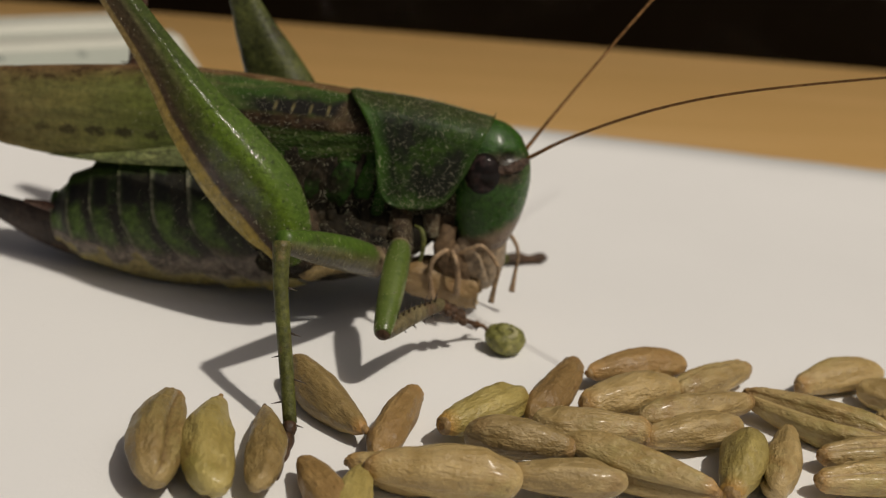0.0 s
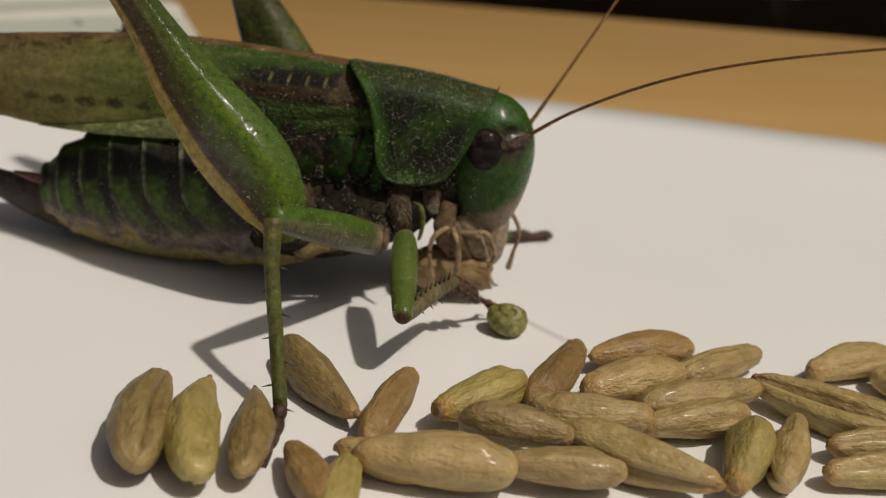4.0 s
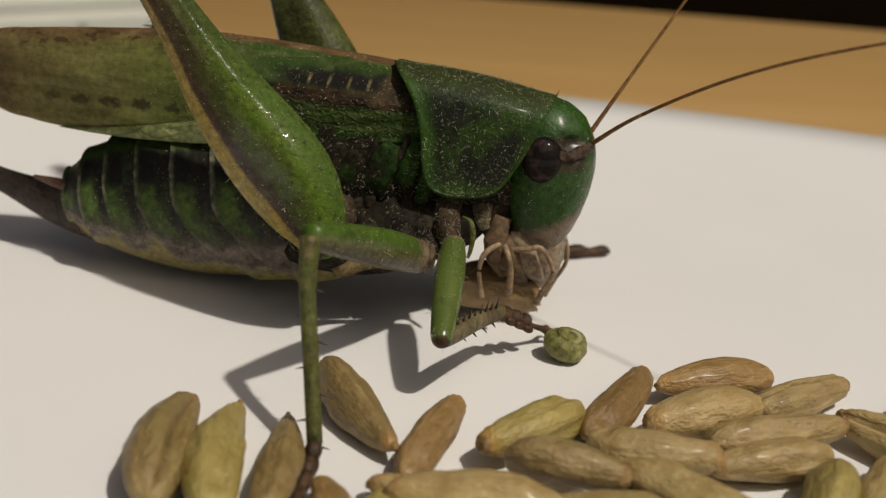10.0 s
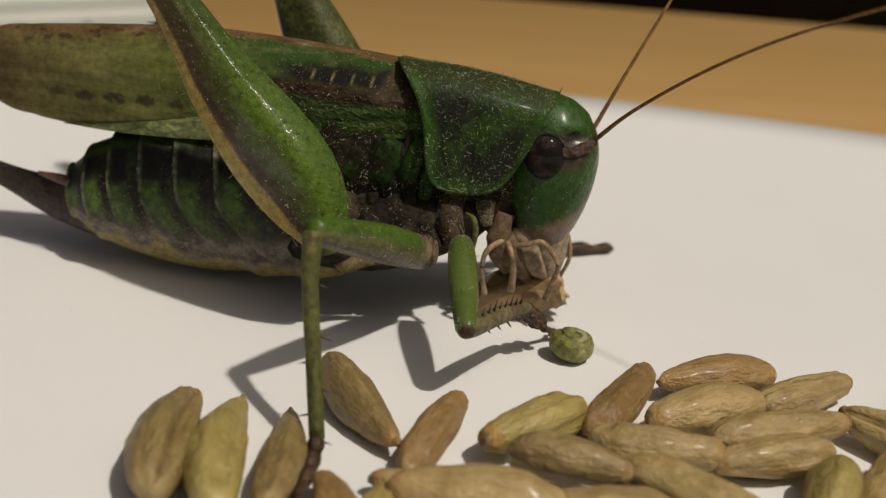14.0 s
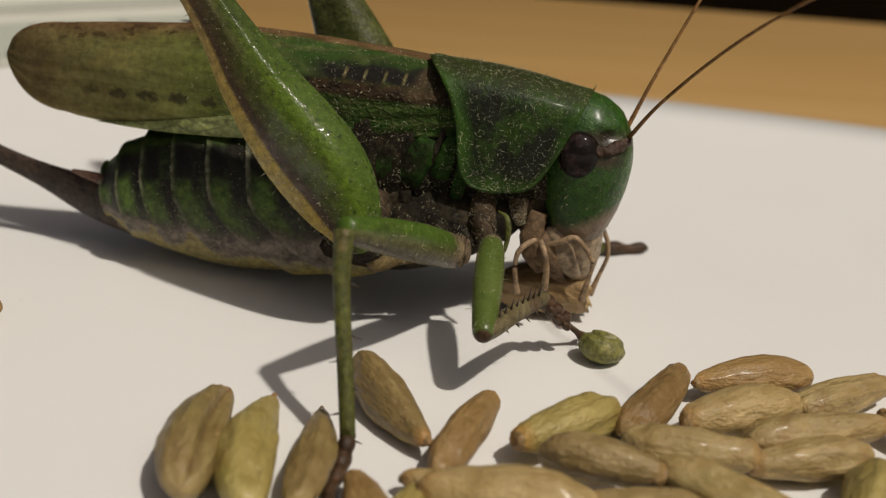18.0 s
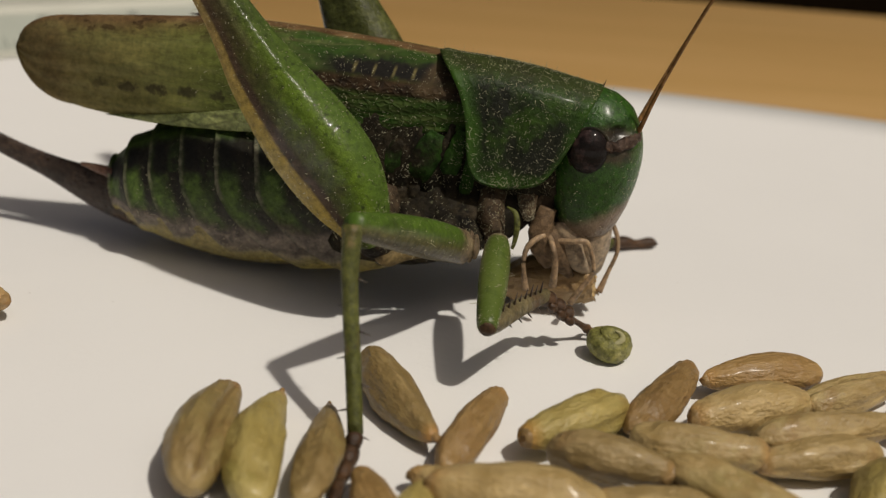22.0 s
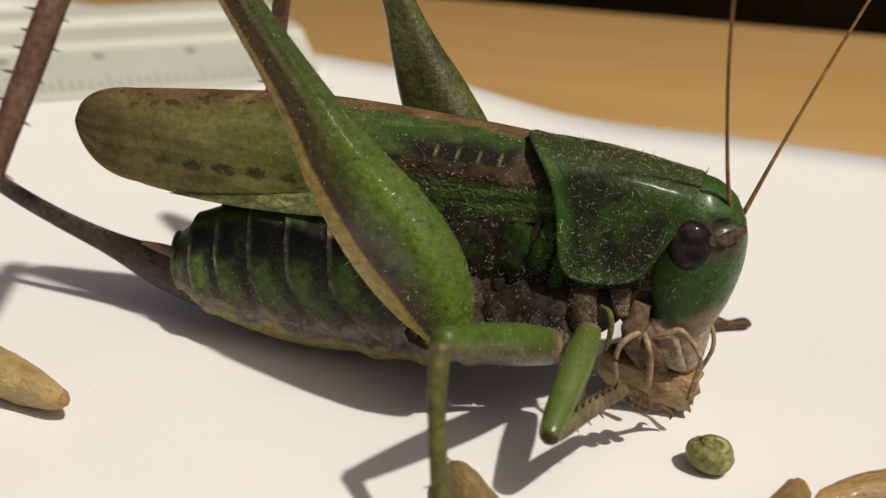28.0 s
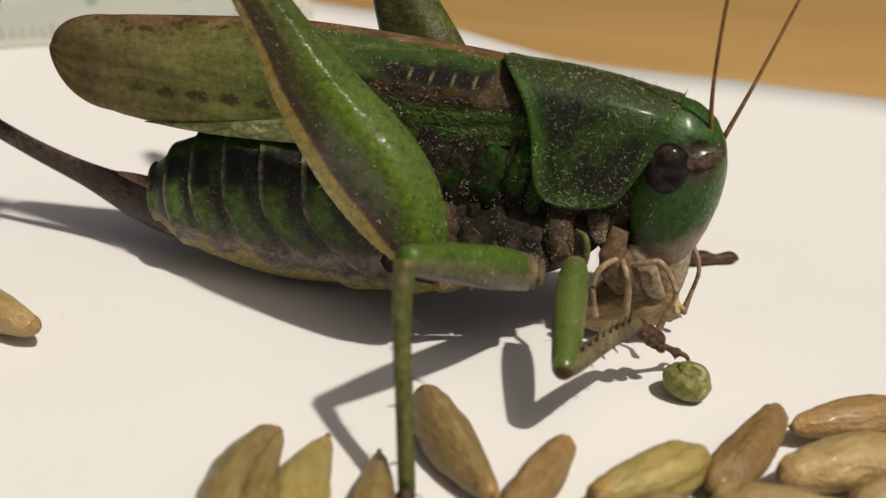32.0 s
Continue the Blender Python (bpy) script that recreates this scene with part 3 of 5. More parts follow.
SOCKET = cuticle("pinkish_brown_socket", (0.105, 0.070, 0.052), (0.048, 0.030, 0.021), (0.028, 0.018, 0.013), 0.5, 0.45, scale=900)
YELLOWISH = cuticle("yellowish_fold", (0.19, 0.14, 0.062), (0.12, 0.084, 0.040), (0.08, 0.055, 0.030), 0.35, 0.5)
FAR_THIGH = cuticle("dark_olive_thigh", (0.100, 0.112, 0.030), (0.055, 0.062, 0.018), (0.055, 0.038, 0.018), 0.45, 0.36, False, coat=0.3)
DUST = plain("pale_dust", (0.50, 0.47, 0.32), 0.8, 0.2, 900, 0.45)
SPINE = plain("dark_spine", (0.040, 0.024, 0.014), 0.4, 0.5, 900, 0.2)


def femur_material():
    """Hind thigh: yellow lower edge, dark purple-brown line, mottled green face, glossy upper edge."""
    m = Mat("hind_thigh_green", 0.35, 0.10, 0.38)
    # coat held to a short, noise-broken stretch to shape the thigh's glint
    glint_breakup = m.ramp(m.noise(1300, 4, 0.7), (0.40, 0.45), (0.56, 1.0))
    m.put(m.b.inputs["Coat Weight"], m.math("MULTIPLY", glint_breakup, m.ramp(m.axis("X", m.uv), (0.18, 0.25), (0.28, 1.0), (0.40, 1.0), (0.47, 0.12))))
    m.b.inputs["Coat Roughness"].default_value = 0.10
    v = m.axis("Y", m.uv)
    u = m.axis("X", m.uv)
    wob = m.math("ADD", v, m.math("MULTIPLY", m.math("SUBTRACT", m.noise(350, 4), 0.5), 0.014))
    face = m.ramp(wob, (0.0, (0.030, 0.070, 0.010)), (0.24, (0.080, 0.130, 0.024)), (0.36, (0.076, 0.130, 0.017)), (0.425, (0.098, 0.160, 0.014)), (0.455, (0.080, 0.132, 0.012)), (0.495, (0.062, 0.088, 0.013)), (0.535, (0.052, 0.062, 0.015)), (0.555, (0.046, 0.030, 0.021)), (0.578, (0.062, 0.038, 0.026)), (0.590, (0.32, 0.235, 0.055)), (0.66, (0.40, 0.305, 0.070)), (0.76, (0.35, 0.265, 0.065)), (0.80, (0.04, 0.05, 0.016)), (1.0, (0.030, 0.070, 0.010)))
    blot = m.ramp(m.noise(520, 5, 0.7), (0.47, 0.0), (0.62, 0.85))
    inner = m.math("MULTIPLY", m.band(v, 0.44, 0.595, 0.03), 0.8)
    face = m.mix(m.math("MULTIPLY", blot, m.math("MULTIPLY", inner, 0.8)), face, (0.045, 0.036, 0.017))
    upper = m.ramp(wob, (0.57, 1.0), (0.60, 0.0))
    face = m.mix(m.math("MULTIPLY", upper, m.ramp(m.noise(2900, 2, 0.5), (0.60, 0.0), (0.70, 0.7))), face, (0.022, 0.030, 0.010))
    face = m.mix(m.math("MULTIPLY", upper, m.ramp(m.noise(3300, 2, 0.5, stretch=(1, 1, 1.01)), (0.66, 0.0), (0.74, 0.6))), face, (0.16, 0.19, 0.08))
    thin = m.ramp(u, (0.42, 0.0), (0.66, 1.0))
    face = m.mix(m.math("MULTIPLY", thin, 0.9), face, m.ramp(v, (0.2, (0.055, 0.080, 0.020)), (0.42, (0.045, 0.055, 0.016)), (0.455, (0.13, 0.12, 0.06)), (0.48, (0.060, 0.042, 0.024)), (0.582, (0.075, 0.050, 0.028)), (0.600, (0.30, 0.215, 0.085)), (0.70, (0.36, 0.25, 0.09))))
    face = m.mix(1.0, face, m.ramp(m.noise(2300, 5, 0.7), (0.33, (0.62, 0.62, 0.62)), (0.52, (1.0, 1.0, 1.0)), (0.70, (1.4, 1.36, 1.25))), "MULTIPLY")
    m.colour(face)
    scratch = m.n.new("ShaderNodeBump")
    scratch.inputs["Distance"].default_value, scratch.inputs["Strength"].default_value = 0.065 * MM, 0.7
    m.l.new(m.noise(1500, 4, 0.7), scratch.inputs["Height"])
    m.l.new(scratch.outputs[0], m.b.inputs["Coat Normal"])
    m.bump(m.noise(1300, 5, 0.7), 0.20, 0.9).bump(m.noise(5200, 3), 0.05, 0.6)
    return m.rough(m.ramp(m.noise(1800, 3), (0.35, 0.45), (0.7, 0.7)))


def wing_material():
    """Fore wing: brown upper band, green field, dark spots in a row, black bar with cream marks near the shoulder."""
    m = Mat("leathery_green_wing", 0.62, 0.12)
    x, z = m.math("MULTIPLY", m.axis("X"), 1000.0), m.math("MULTIPLY", m.axis("Z"), 1000.0)
    along = m.ramp(m.math("DIVIDE", m.math("ADD", x, 30.0), 30.0), (0.0, (0.215, 0.170, 0.068)), (0.22, (0.195, 0.178, 0.058)), (0.40, (0.118, 0.142, 0.032)), (0.58, (0.038, 0.082, 0.015)), (0.80, (0.022, 0.060, 0.008)))
    veins = m.ramp(m.cells(420, stretch=(0.55, 1, 1.5)), (0.0, 1.0), (0.11, 0.0))
    c = m.mix(m.math("MULTIPLY", veins, 0.22), along, (0.19, 0.20, 0.08))
    streaks = m.noise(1500, 4, 0.6, stretch=(0.10, 1, 1.3))
    c = m.mix(m.ramp(streaks, (0.38, 0.35), (0.48, 0.0)), c, (0.060, 0.055, 0.020))
    c = m.mix(m.ramp(streaks, (0.56, 0.0), (0.68, 0.35)), c, (0.22, 0.21, 0.09))
    c = m.mix(m.ramp(m.noise(700, 4, stretch=(0.3, 1, 1.6)), (0.40, 0.32), (0.60, 0.0)), c, (0.050, 0.062, 0.018))
    v = m.axis("Y", m.uv)
    top = m.ramp(m.math("ADD", v, m.math("MULTIPLY", m.math("SUBTRACT", m.noise(500, 3), 0.5), 0.08)), (0.055, 1.0), (0.09, 0.0))
    rear = m.math("MULTIPLY", m.ramp(m.math("ADD", v, m.math("MULTIPLY", m.math("SUBTRACT", m.noise(420, 4), 0.5), 0.12)), (0.10, 0.9), (0.20, 0.0)), m.band(x, -40.0, -17.0, 2.5))
    tip = m.math("MULTIPLY", m.band(x, -40.0, -28.8, 0.9), 0.35)
    top = m.math("MAXIMUM", m.math("MAXIMUM", top, rear), tip)
    c = m.mix(top, c, m.ramp(m.noise(600, 4), (0.35, (0.085, 0.046, 0.020)), (0.6, (0.165, 0.100, 0.046)), (0.8, (0.22, 0.145, 0.070))))
    flecks = m.math("MULTIPLY", m.ramp(m.noise(1500, 3, 0.6, stretch=(0.55, 1, 1)), (0.54, 0.0), (0.60, 1.0)), m.math("MULTIPLY", m.band(v, 0.06, 0.20, 0.03), m.band(x, -31.0, -13.0, 2.0)))
    c = m.mix(m.math("MULTIPLY", flecks, 0.7), c, (0.036, 0.020, 0.011))
    cell = m.math("ABSOLUTE", m.math("SUBTRACT", m.math("FRACT", m.math("DIVIDE", x, 2.1)), 0.5))
    row = m.math("ADD", m.math("POWER", m.math("MULTIPLY", cell, 2.9), 2.0), m.math("POWER", m.math("DIVIDE", m.math("SUBTRACT", v, 0.70), 0.06), 2.0))
    row = m.math("ADD", row, m.math("MULTIPLY", m.math("SUBTRACT", m.noise(1500, 4, 0.75), 0.5), 5.5))
    c = m.mix(m.math("MULTIPLY", m.ramp(row, (0.25, 0.75), (1.05, 0.0)), m.band(x, -26.5, -9.0, 1.5)), c, (0.030, 0.022, 0.012))
    bar = m.math("MULTIPLY", m.band(x, -11.4, -3.0, 1.0), m.band(m.math("ADD", z, m.math("MULTIPLY", m.math("SUBTRACT", m.noise(900, 4, 0.65), 0.5), 1.1)), -2.25, -1.35, 0.22))
    c = m.mix(bar, c, (0.013, 0.012, 0.010))
    stripe = m.math("MULTIPLY", m.band(x, -12.5, -2.5, 0.5), m.band(z, -3.05, -2.2, 0.2))
    c = m.mix(stripe, c, m.ramp(m.noise(1200, 4), (0.4, (0.018, 0.012, 0.008)), (0.65, (0.060, 0.037, 0.019))))
    tick = m.math("ABSOLUTE", m.math("SUBTRACT", m.math("FRACT", m.math("DIVIDE", m.math("ADD", x, m.math("MULTIPLY", z, -0.25)), 1.2)), 0.5))
    c = m.mix(m.math("MULTIPLY", m.math("MULTIPLY", m.ramp(m.math("ADD", tick, m.math("MULTIPLY", m.noise(700, 3), 0.22)), (0.14, 0.8), (0.22, 0.0)), m.band(z, -2.05, -1.60, 0.15)), m.band(x, -9.8, -4.6, 0.2)), c, (0.17, 0.145, 0.06))
    c = m.mix(1.0, c, m.ramp(m.noise(2300, 5, 0.7), (0.33, (0.68, 0.68, 0.68)), (0.52, (1.0, 1.0, 1.0)), (0.70, (1.3, 1.27, 1.2))), "MULTIPLY")
    brace = m.math("MULTIPLY", m.band(m.math("ADD", x, m.math("MULTIPLY", z, -0.9)), -3.6, -1.5, 0.35), m.band(z, -2.9, -0.5, 0.3))
    c = m.mix(m.math("MULTIPLY", brace, 0.7), c, m.ramp(m.noise(1100, 4), (0.35, (0.036, 0.024, 0.012)), (0.65, (0.115, 0.080, 0.042))))
    m.colour(c)
    net = m.math("MULTIPLY", m.ramp(m.cells(2300, stretch=(0.8, 1, 1.2)), (0.0, 1.0), (0.25, 0.0)), m.math("MULTIPLY", m.band(x, -18.0, 2.0, 2.0), m.band(v, 0.42, 1.1, 0.06)))
    m.bump(streaks, 0.10, 0.7).bump(m.noise(900, 4, stretch=(0.12, 1, 1.2)), 0.12, 0.7).bump(m.noise(1400, 4), 0.06, 0.5).bump(net, 0.07, 0.7)
    return m


def tergite_material():
    """Back of the abdomen: green above, black-brown flank patches, whitish lower flank."""
    m = Mat("banded_abdomen", 0.45, 0.3)
    v = m.axis("Y", m.uv)
    u = m.axis("X", m.uv)
    wob = m.math("ADD", v, m.math("MULTIPLY", m.math("SUBTRACT", m.noise(500, 4), 0.5), 0.10))
    # v: 0 and 1 at the lower flanks, 0.5 on the back
    c = m.ramp(wob, (0.0, (0.10, 0.08, 0.06)), (0.12, (0.034, 0.062, 0.012)), (0.44, (0.046, 0.084, 0.013)), (0.60, (0.040, 0.072, 0.013)), (0.64, (0.024, 0.038, 0.010)), (0.74, (0.030, 0.050, 0.012)), (0.82, (0.038, 0.060, 0.014)), (0.845, (0.060, 0.074, 0.026)), (0.862, (0.085, 0.066, 0.050)), (0.885, (0.19, 0.155, 0.125)), (0.925, (0.15, 0.125, 0.10)), (0.940, (0.25, 0.215, 0.150)), (0.960, (0.30, 0.255, 0.115)), (1.0, (0.36, 0.29, 0.085)))
    patch = m.math("MULTIPLY", m.band(m.math("ADD", u, m.math("MULTIPLY", m.math("SUBTRACT", m.noise(600, 3), 0.5), 0.25)), 0.10, 0.52, 0.08), m.band(wob, 0.615, 0.745, 0.02))
    c = m.mix(m.math("MULTIPLY", patch, 0.95), c, (0.009, 0.008, 0.006))
    dark = m.math("MULTIPLY", m.ramp(m.noise(420, 4, 0.65), (0.36, 0.0), (0.50, 0.95)), m.band(u, 0.42, 1.2, 0.12))
    c = m.mix(m.math("MULTIPLY", dark, m.band(v, 0.61, 0.87, 0.03)), c, (0.018, 0.015, 0.010))
    spots = m.math("MULTIPLY", m.ramp(m.noise(900, 3, 0.5), (0.56, 0.0), (0.64, 0.8)), m.band(v, 0.875, 0.935, 0.012))
    c = m.mix(spots, c, (0.07, 0.055, 0.045))
    rim = m.math("MULTIPLY", m.ramp(m.math("ADD", u, m.math("MULTIPLY", m.math("SUBTRACT", m.noise(1300, 3), 0.5), 0.10)), (0.04, 1.0), (0.11, 0.0)), m.ramp(m.noise(700, 4), (0.40, 0.05), (0.56, 1.0)))
    # each ring's brighter green glint is painted into the flank colour
    glint = m.math("MULTIPLY", m.math("MULTIPLY", m.band(u, 0.10, 0.52, 0.10), m.band(wob, 0.725, 0.85, 0.03)), m.ramp(m.noise(800, 4), (0.36, 0.15), (0.56, 0.95)))
    c = m.mix(glint, c, (0.082, 0.140, 0.026))
    fade = m.ramp(wob, (0.60, 0.25), (0.66, 1.0), (0.80, 1.0), (0.86, 0.5))
    c = m.mix(m.math("MULTIPLY", m.math("MULTIPLY", rim, fade), 0.8), c, (0.20, 0.19, 0.13))
    c = m.mix(1.0, c, m.ramp(m.noise(2300, 5, 0.7), (0.33, (0.45, 0.45, 0.45)), (0.52, (1.0, 1.0, 1.0)), (0.70, (1.6, 1.55, 1.4))), "MULTIPLY")
    m.colour(c)
    return m.bump(m.noise(1500, 5, 0.65), 0.14, 0.8).bump(m.noise(5000, 3), 0.03, 0.5)


FEMUR, WING, TERGITE = femur_material(), wing_material(), tergite_material()
YM = -1.3  # the animal's middle plane


# ---- the bush cricket: shape ----
def cricket():
    root = thing("bush_cricket", "large green and brown bush cricket eating on white paper", "insect", at=(-8, YM, 0))

    # thorax core
    xs = [-13, -10, -7, -4, -1, 1.5, 3.2]
    rings = []
    for k in range(60):
        x = -13 + 16.2 * k / 59
        zt, zb, hw = table(xs, [12.0, 14.0, 14.6, 14.5, 13.6, 12.6, 11.5], x), table(xs, [3.0, 4.2, 5.0, 5.6, 6.2, 6.8, 7.6], x), table(xs, [3.0, 3.2, 3.25, 3.1, 2.9, 2.5, 1.9], x)
        rings.append([(x, YM + hw * math.cos(a), (zt + zb) / 2 + (zt - zb) / 2 * math.sin(a)) for a in (2 * math.pi * j / 72 for j in range(72))])
    rings = [[(p[0] + 0.15 * noise.noise((p[0] * 1.6, p[2] * 1.6, 4.0)), p[1] - 0.34 * noise.noise((p[0] * 1.1, p[2] * 0.55, 1.0)) - 0.16 * noise.noise((p[0] * 2.9, p[2] * 2.2, 6.0)), p[2] + 0.1 * noise.noise((p[0] * 2, p[1], p[2] * 2))) for p in r] for r in rings]
    g = askew(grid(rings))
    thorax = part("thorax", g, PLEURA, root, "dark dusty thorax flank")
    part("dust", fibres(g, 2000, 0.15, 0.013, 3, lambda p: p.y < -2.5 and p.x > -11), DUST, thorax, kind="stuff")
    for x, z, a, l, w in ((-4.75, 10.3, 66, 3.3, 0.78), (-3.05, 10.6, 74, 3.1, 0.52), (-6.7, 10.0, 66, 3.0, 0.55), (-2.15, 9.4, 82, 2.6, 0.36), (-8.3, 9.7, 64, 2.6, 0.5)):
        c, s = math.cos(radians(a)), math.sin(radians(a))
        pl = tube([(x - c * l / 2, YM - 2.85, z - s * l / 2), (x - c * l / 4, YM - 3.12, z - s * l / 4), (x + c * l / 4, YM - 3.15, z + s * l / 4), (x + c * l / 2, YM - 2.95, z + s * l / 2)], [w * 0.7, w, w * 0.9, w * 0.55], 20, 24, 0.22, (s, 0, -c), form=lambda v: 1 + 0.10 * math.cos(8 * math.pi * v))
        pl.v = [(q[0] + 0.09 * noise.noise((q[0] * 2.2, 3, q[2] * 2.2)), q[1] - 0.10 * noise.noise((q[0] * 2.5, 5, q[2] * 2.5)), q[2]) for q in pl.v]
        ob = part("side_plate", askew(pl), PLATE, thorax, "dull green side plate")
        part("dust", fibres(pl, 60, 0.16, 0.013, int(-x * 10) + 60, lambda p: p.y < -4), DUST, ob, kind="stuff")
    for x, z, l, w, a in ((-9.0, 7.6, 2.6, 0.60, 70), (-7.7, 7.3, 2.4, 0.55, 96), (-6.4, 7.5, 2.5, 0.62, 74), (-5.2, 7.6, 2.3, 0.55, 100), (-4.2, 7.4, 2.2, 0.60, 70), (-3.1, 7.7, 2.4, 0.50, 95), (-3.9, 10.4, 4.6, 0.24, 70), (-5.75, 10.4, 4.2, 0.26, 66), (-2.55, 10.6, 4.2, 0.22, 78), (-7.5, 10.2, 4.0, 0.26, 62)):
        c, s = math.cos(radians(a)), math.sin(radians(a))
        fold = tube([(x - c * l / 2 + 0.1, YM - 2.5, z - s * l / 2), (x - 0.12, YM - 3.05, z - 0.3), (x + c * l / 4, YM - 3.1, z + s * l / 4), (x + c * l / 2, YM - 2.7, z + s * l / 2)], [w * 0.7, w, w * 0.8, w * 0.5], 18, 24, 0.36, (s, 0, -c))
        fold.v = [(q[0] + 0.14 * noise.noise((q[0] * 1.5, q[1] * 1.5, q[2] * 1.5)), q[1] - 0.10 * noise.noise((q[0] * 3, 7, q[2] * 3)), q[2] + 0.2 * noise.noise((q[0] * 2.2, 9, q[2] * 2.2))) for q in fold.v]
        part("flank_fold", askew(fold), PLEURA, thorax)
    # broad hip bases under the flank; dark folds among them close gaps in the shadow
    for pts, rr, mat, label in (
        ([(-7.3, -3.0, 7.2), (-7.4, -4.4, 6.2), (-7.4, -6.2, 5.3)], [1.4, 1.6, 1.3], STERNUM, "brown hind hip base"),
        ([(-3.9, -2.8, 7.2), (-3.6, -3.9, 6.3), (-2.8, -5.3, 5.6)], [1.15, 1.30, 0.95], PLEURA, "dark middle hip base"),
        ([(-0.7, -3.0, 8.2), (-0.7, -4.2, 7.0), (-0.3, -5.3, 6.1)], [0.90, 1.05, 0.70], STERNUM, "brown front hip base"),
        # next three folds reach outward to block sun from the paper below
        ([(-5.6, -2.8, 6.6), (-5.3, -4.3, 5.7), (-4.9, -5.8, 5.1)], [1.15, 1.35, 1.0], PLEURA, "dark fold between the hips, drawn out to widen the body's shadow"),
        ([(-2.2, -3.0, 7.4), (-2.0, -4.4, 6.2), (-1.5, -5.6, 5.5)], [0.6, 0.9, 0.7], PLEURA, "dark fold between the hips, drawn out to widen the body's shadow"),
        ([(-9.4, -2.6, 6.6), (-9.4, -3.8, 5.8), (-9.2, -5.2, 5.4)], [1.2, 1.2, 0.7], PLEURA, "dark fold added behind the hind hip to fill the body's shadow"),
        ([(1.5, -2.4, 8.8), (1.3, -3.1, 7.6), (1.6, -3.4, 6.5)], [0.85, 0.75, 0.20], COXA, "pale fold of skin under the neck")):
        c = tube(pts, rr, 40, 36, 0.85, (0, 0, 1) if rr[0] > 0.8 else (1, 0, 0))
        crease = [0.20 * noise.noise((q[0] * 1.3, q[1] * 1.3, q[2] * 1.3)) - 0.55 * max(0.0, 0.16 - abs(noise.noise((q[0] * 1.5 + 5, q[1] * 0.7, q[2] * 0.9)))) - 0.4 * max(0.0, 0.12 - abs(noise.noise((q[0] * 2.8, q[1] * 2, q[2] * 2.4)))) for q in c.v]
        mid = sum((Vector(q) for q in c.v), Vector()) / len(c.v)
        c.v = [tuple(Vector(q) + (Vector(q) - mid).normalized() * h * 0.75) for q, h in zip(c.v, crease)]
        co = part("coxa", c, mat, thorax, label)
        part("dust", fibres(c, 260, 0.13, 0.013, int(pts[0][0] * 10) + 200, lambda p: p.y < -3.5), DUST, co, kind="stuff")
    part("underside", tube([(-12, YM, 3.6), (-6, YM - 0.6, 5.1), (-1, YM - 0.6, 6.5), (1.5, YM, 7.4)], [1.2, 2.6, 2.2, 1.2], 16, 16, 1.25), PLEURA, thorax, "dark brown underside")

    # saddle-shaped shield behind the head
    vv = [0, 0.18, 0.33, 0.42, 0.55, 0.75, 0.88, 0.96, 1.0]
    xr, xf = [-4.6, -4.2, -3.6, -3.1, -2.6, -2.35, -2.0, -1.4, -0.7], [5.2, 5.0, 4.6, 4.3, 3.8, 2.9, 2.25, 1.6, 0.9]
    hw, dz = [0, 1.25, 2.2, 2.6, 2.95, 3.3, 3.38, 3.35, 3.3], [0, 0.16, 0.75, 1.5, 3.0, 5.0, 6.1, 6.6, 6.75]
    rings = []
    for i in range(29):
        t = i / 28
        ring = []
        for j in range(-24, 25):
            v = abs(j) / 24
            x = table(vv, xr, v) * (1 - t) + table(vv, xf, v) * t
            top = 15.85 - 1.35 * t + 0.28 * math.sin(math.pi * t)
            drop = table(vv, dz, v) * (1.0 - 0.20 * t * t)
            half = table(vv, hw, v) * (1.0 - 0.10 * t + 0.05 * math.sin(math.pi * t))
            lip = 0.14 * (math.exp(-(t / 0.05) ** 2) + math.exp(-((1 - t) / 0.05) ** 2) + math.exp(-((1 - v) / 0.04) ** 2))
            half += lip * (1 if v > 0.3 else 0.3)
            dent = 0.16 * math.exp(-((t - 0.45) / 0.10) ** 2) * math.exp(-((v - 0.62) / 0.2) ** 2)
            keel = 0.10 * math.exp(-(v / 0.04) ** 2) + 0.05 * math.exp(-((v - 0.34) / 0.05) ** 2)
            half += 0.07 * noise.noise((x * 1.1, v * 6, 2.0)) + 0.04 * noise.noise((x * 2.6, v * 14, 5.0))
            ring.append((x, YM + math.copysign(half - dent, j), top - drop + keel + (lip * 0.4 if v < 0.3 else 0)))
        rings.append(ring)
    outer = grid(rings, wrap=False)
    inner = grid([[(x * 0.985 + 0.01, YM + (y - YM) * 0.94, z - 0.22) for x, y, z in r] for r in rings], wrap=False)
    g, k, m, n = Geo().add(outer), len(outer.v), 29, 49
    g.add(inner)
    rim = [i * n for i in range(m)] + [(m - 1) * n + j for j in range(1, n)] + [i * n + n - 1 for i in range(m - 2, -1, -1)] + [j for j in range(n - 2, 0, -1)]
    for a, b in zip(rim, rim[1:] + rim[:1]):
        g.f.append([a, b, b + k, a + k])
        g.uv.append([(0, 0)] * 4)
    shield = part("pronotum", g, PRONOTUM, root, "dusty dark green saddle-shaped shield")
    part("dust", fibres(outer, 1400, 0.19, 0.0105, 5, lambda p: p.y < 1), DUST, shield, kind="stuff")
    part("hair", fibres(outer, 420, 0.34, 0.010, 6, lambda p: p.y < 1, 0.8), DUST, shield, kind="stuff")
    part("bristle", spike((5.1, YM, 14.5), (0.35, 0, 1), 0.55, 0.05), SPINE, shield)

    # abdomen, ringed, with the long blade of the ovipositor
    ax = [-24.4, -23.2, -21, -18, -15, -11, -7]
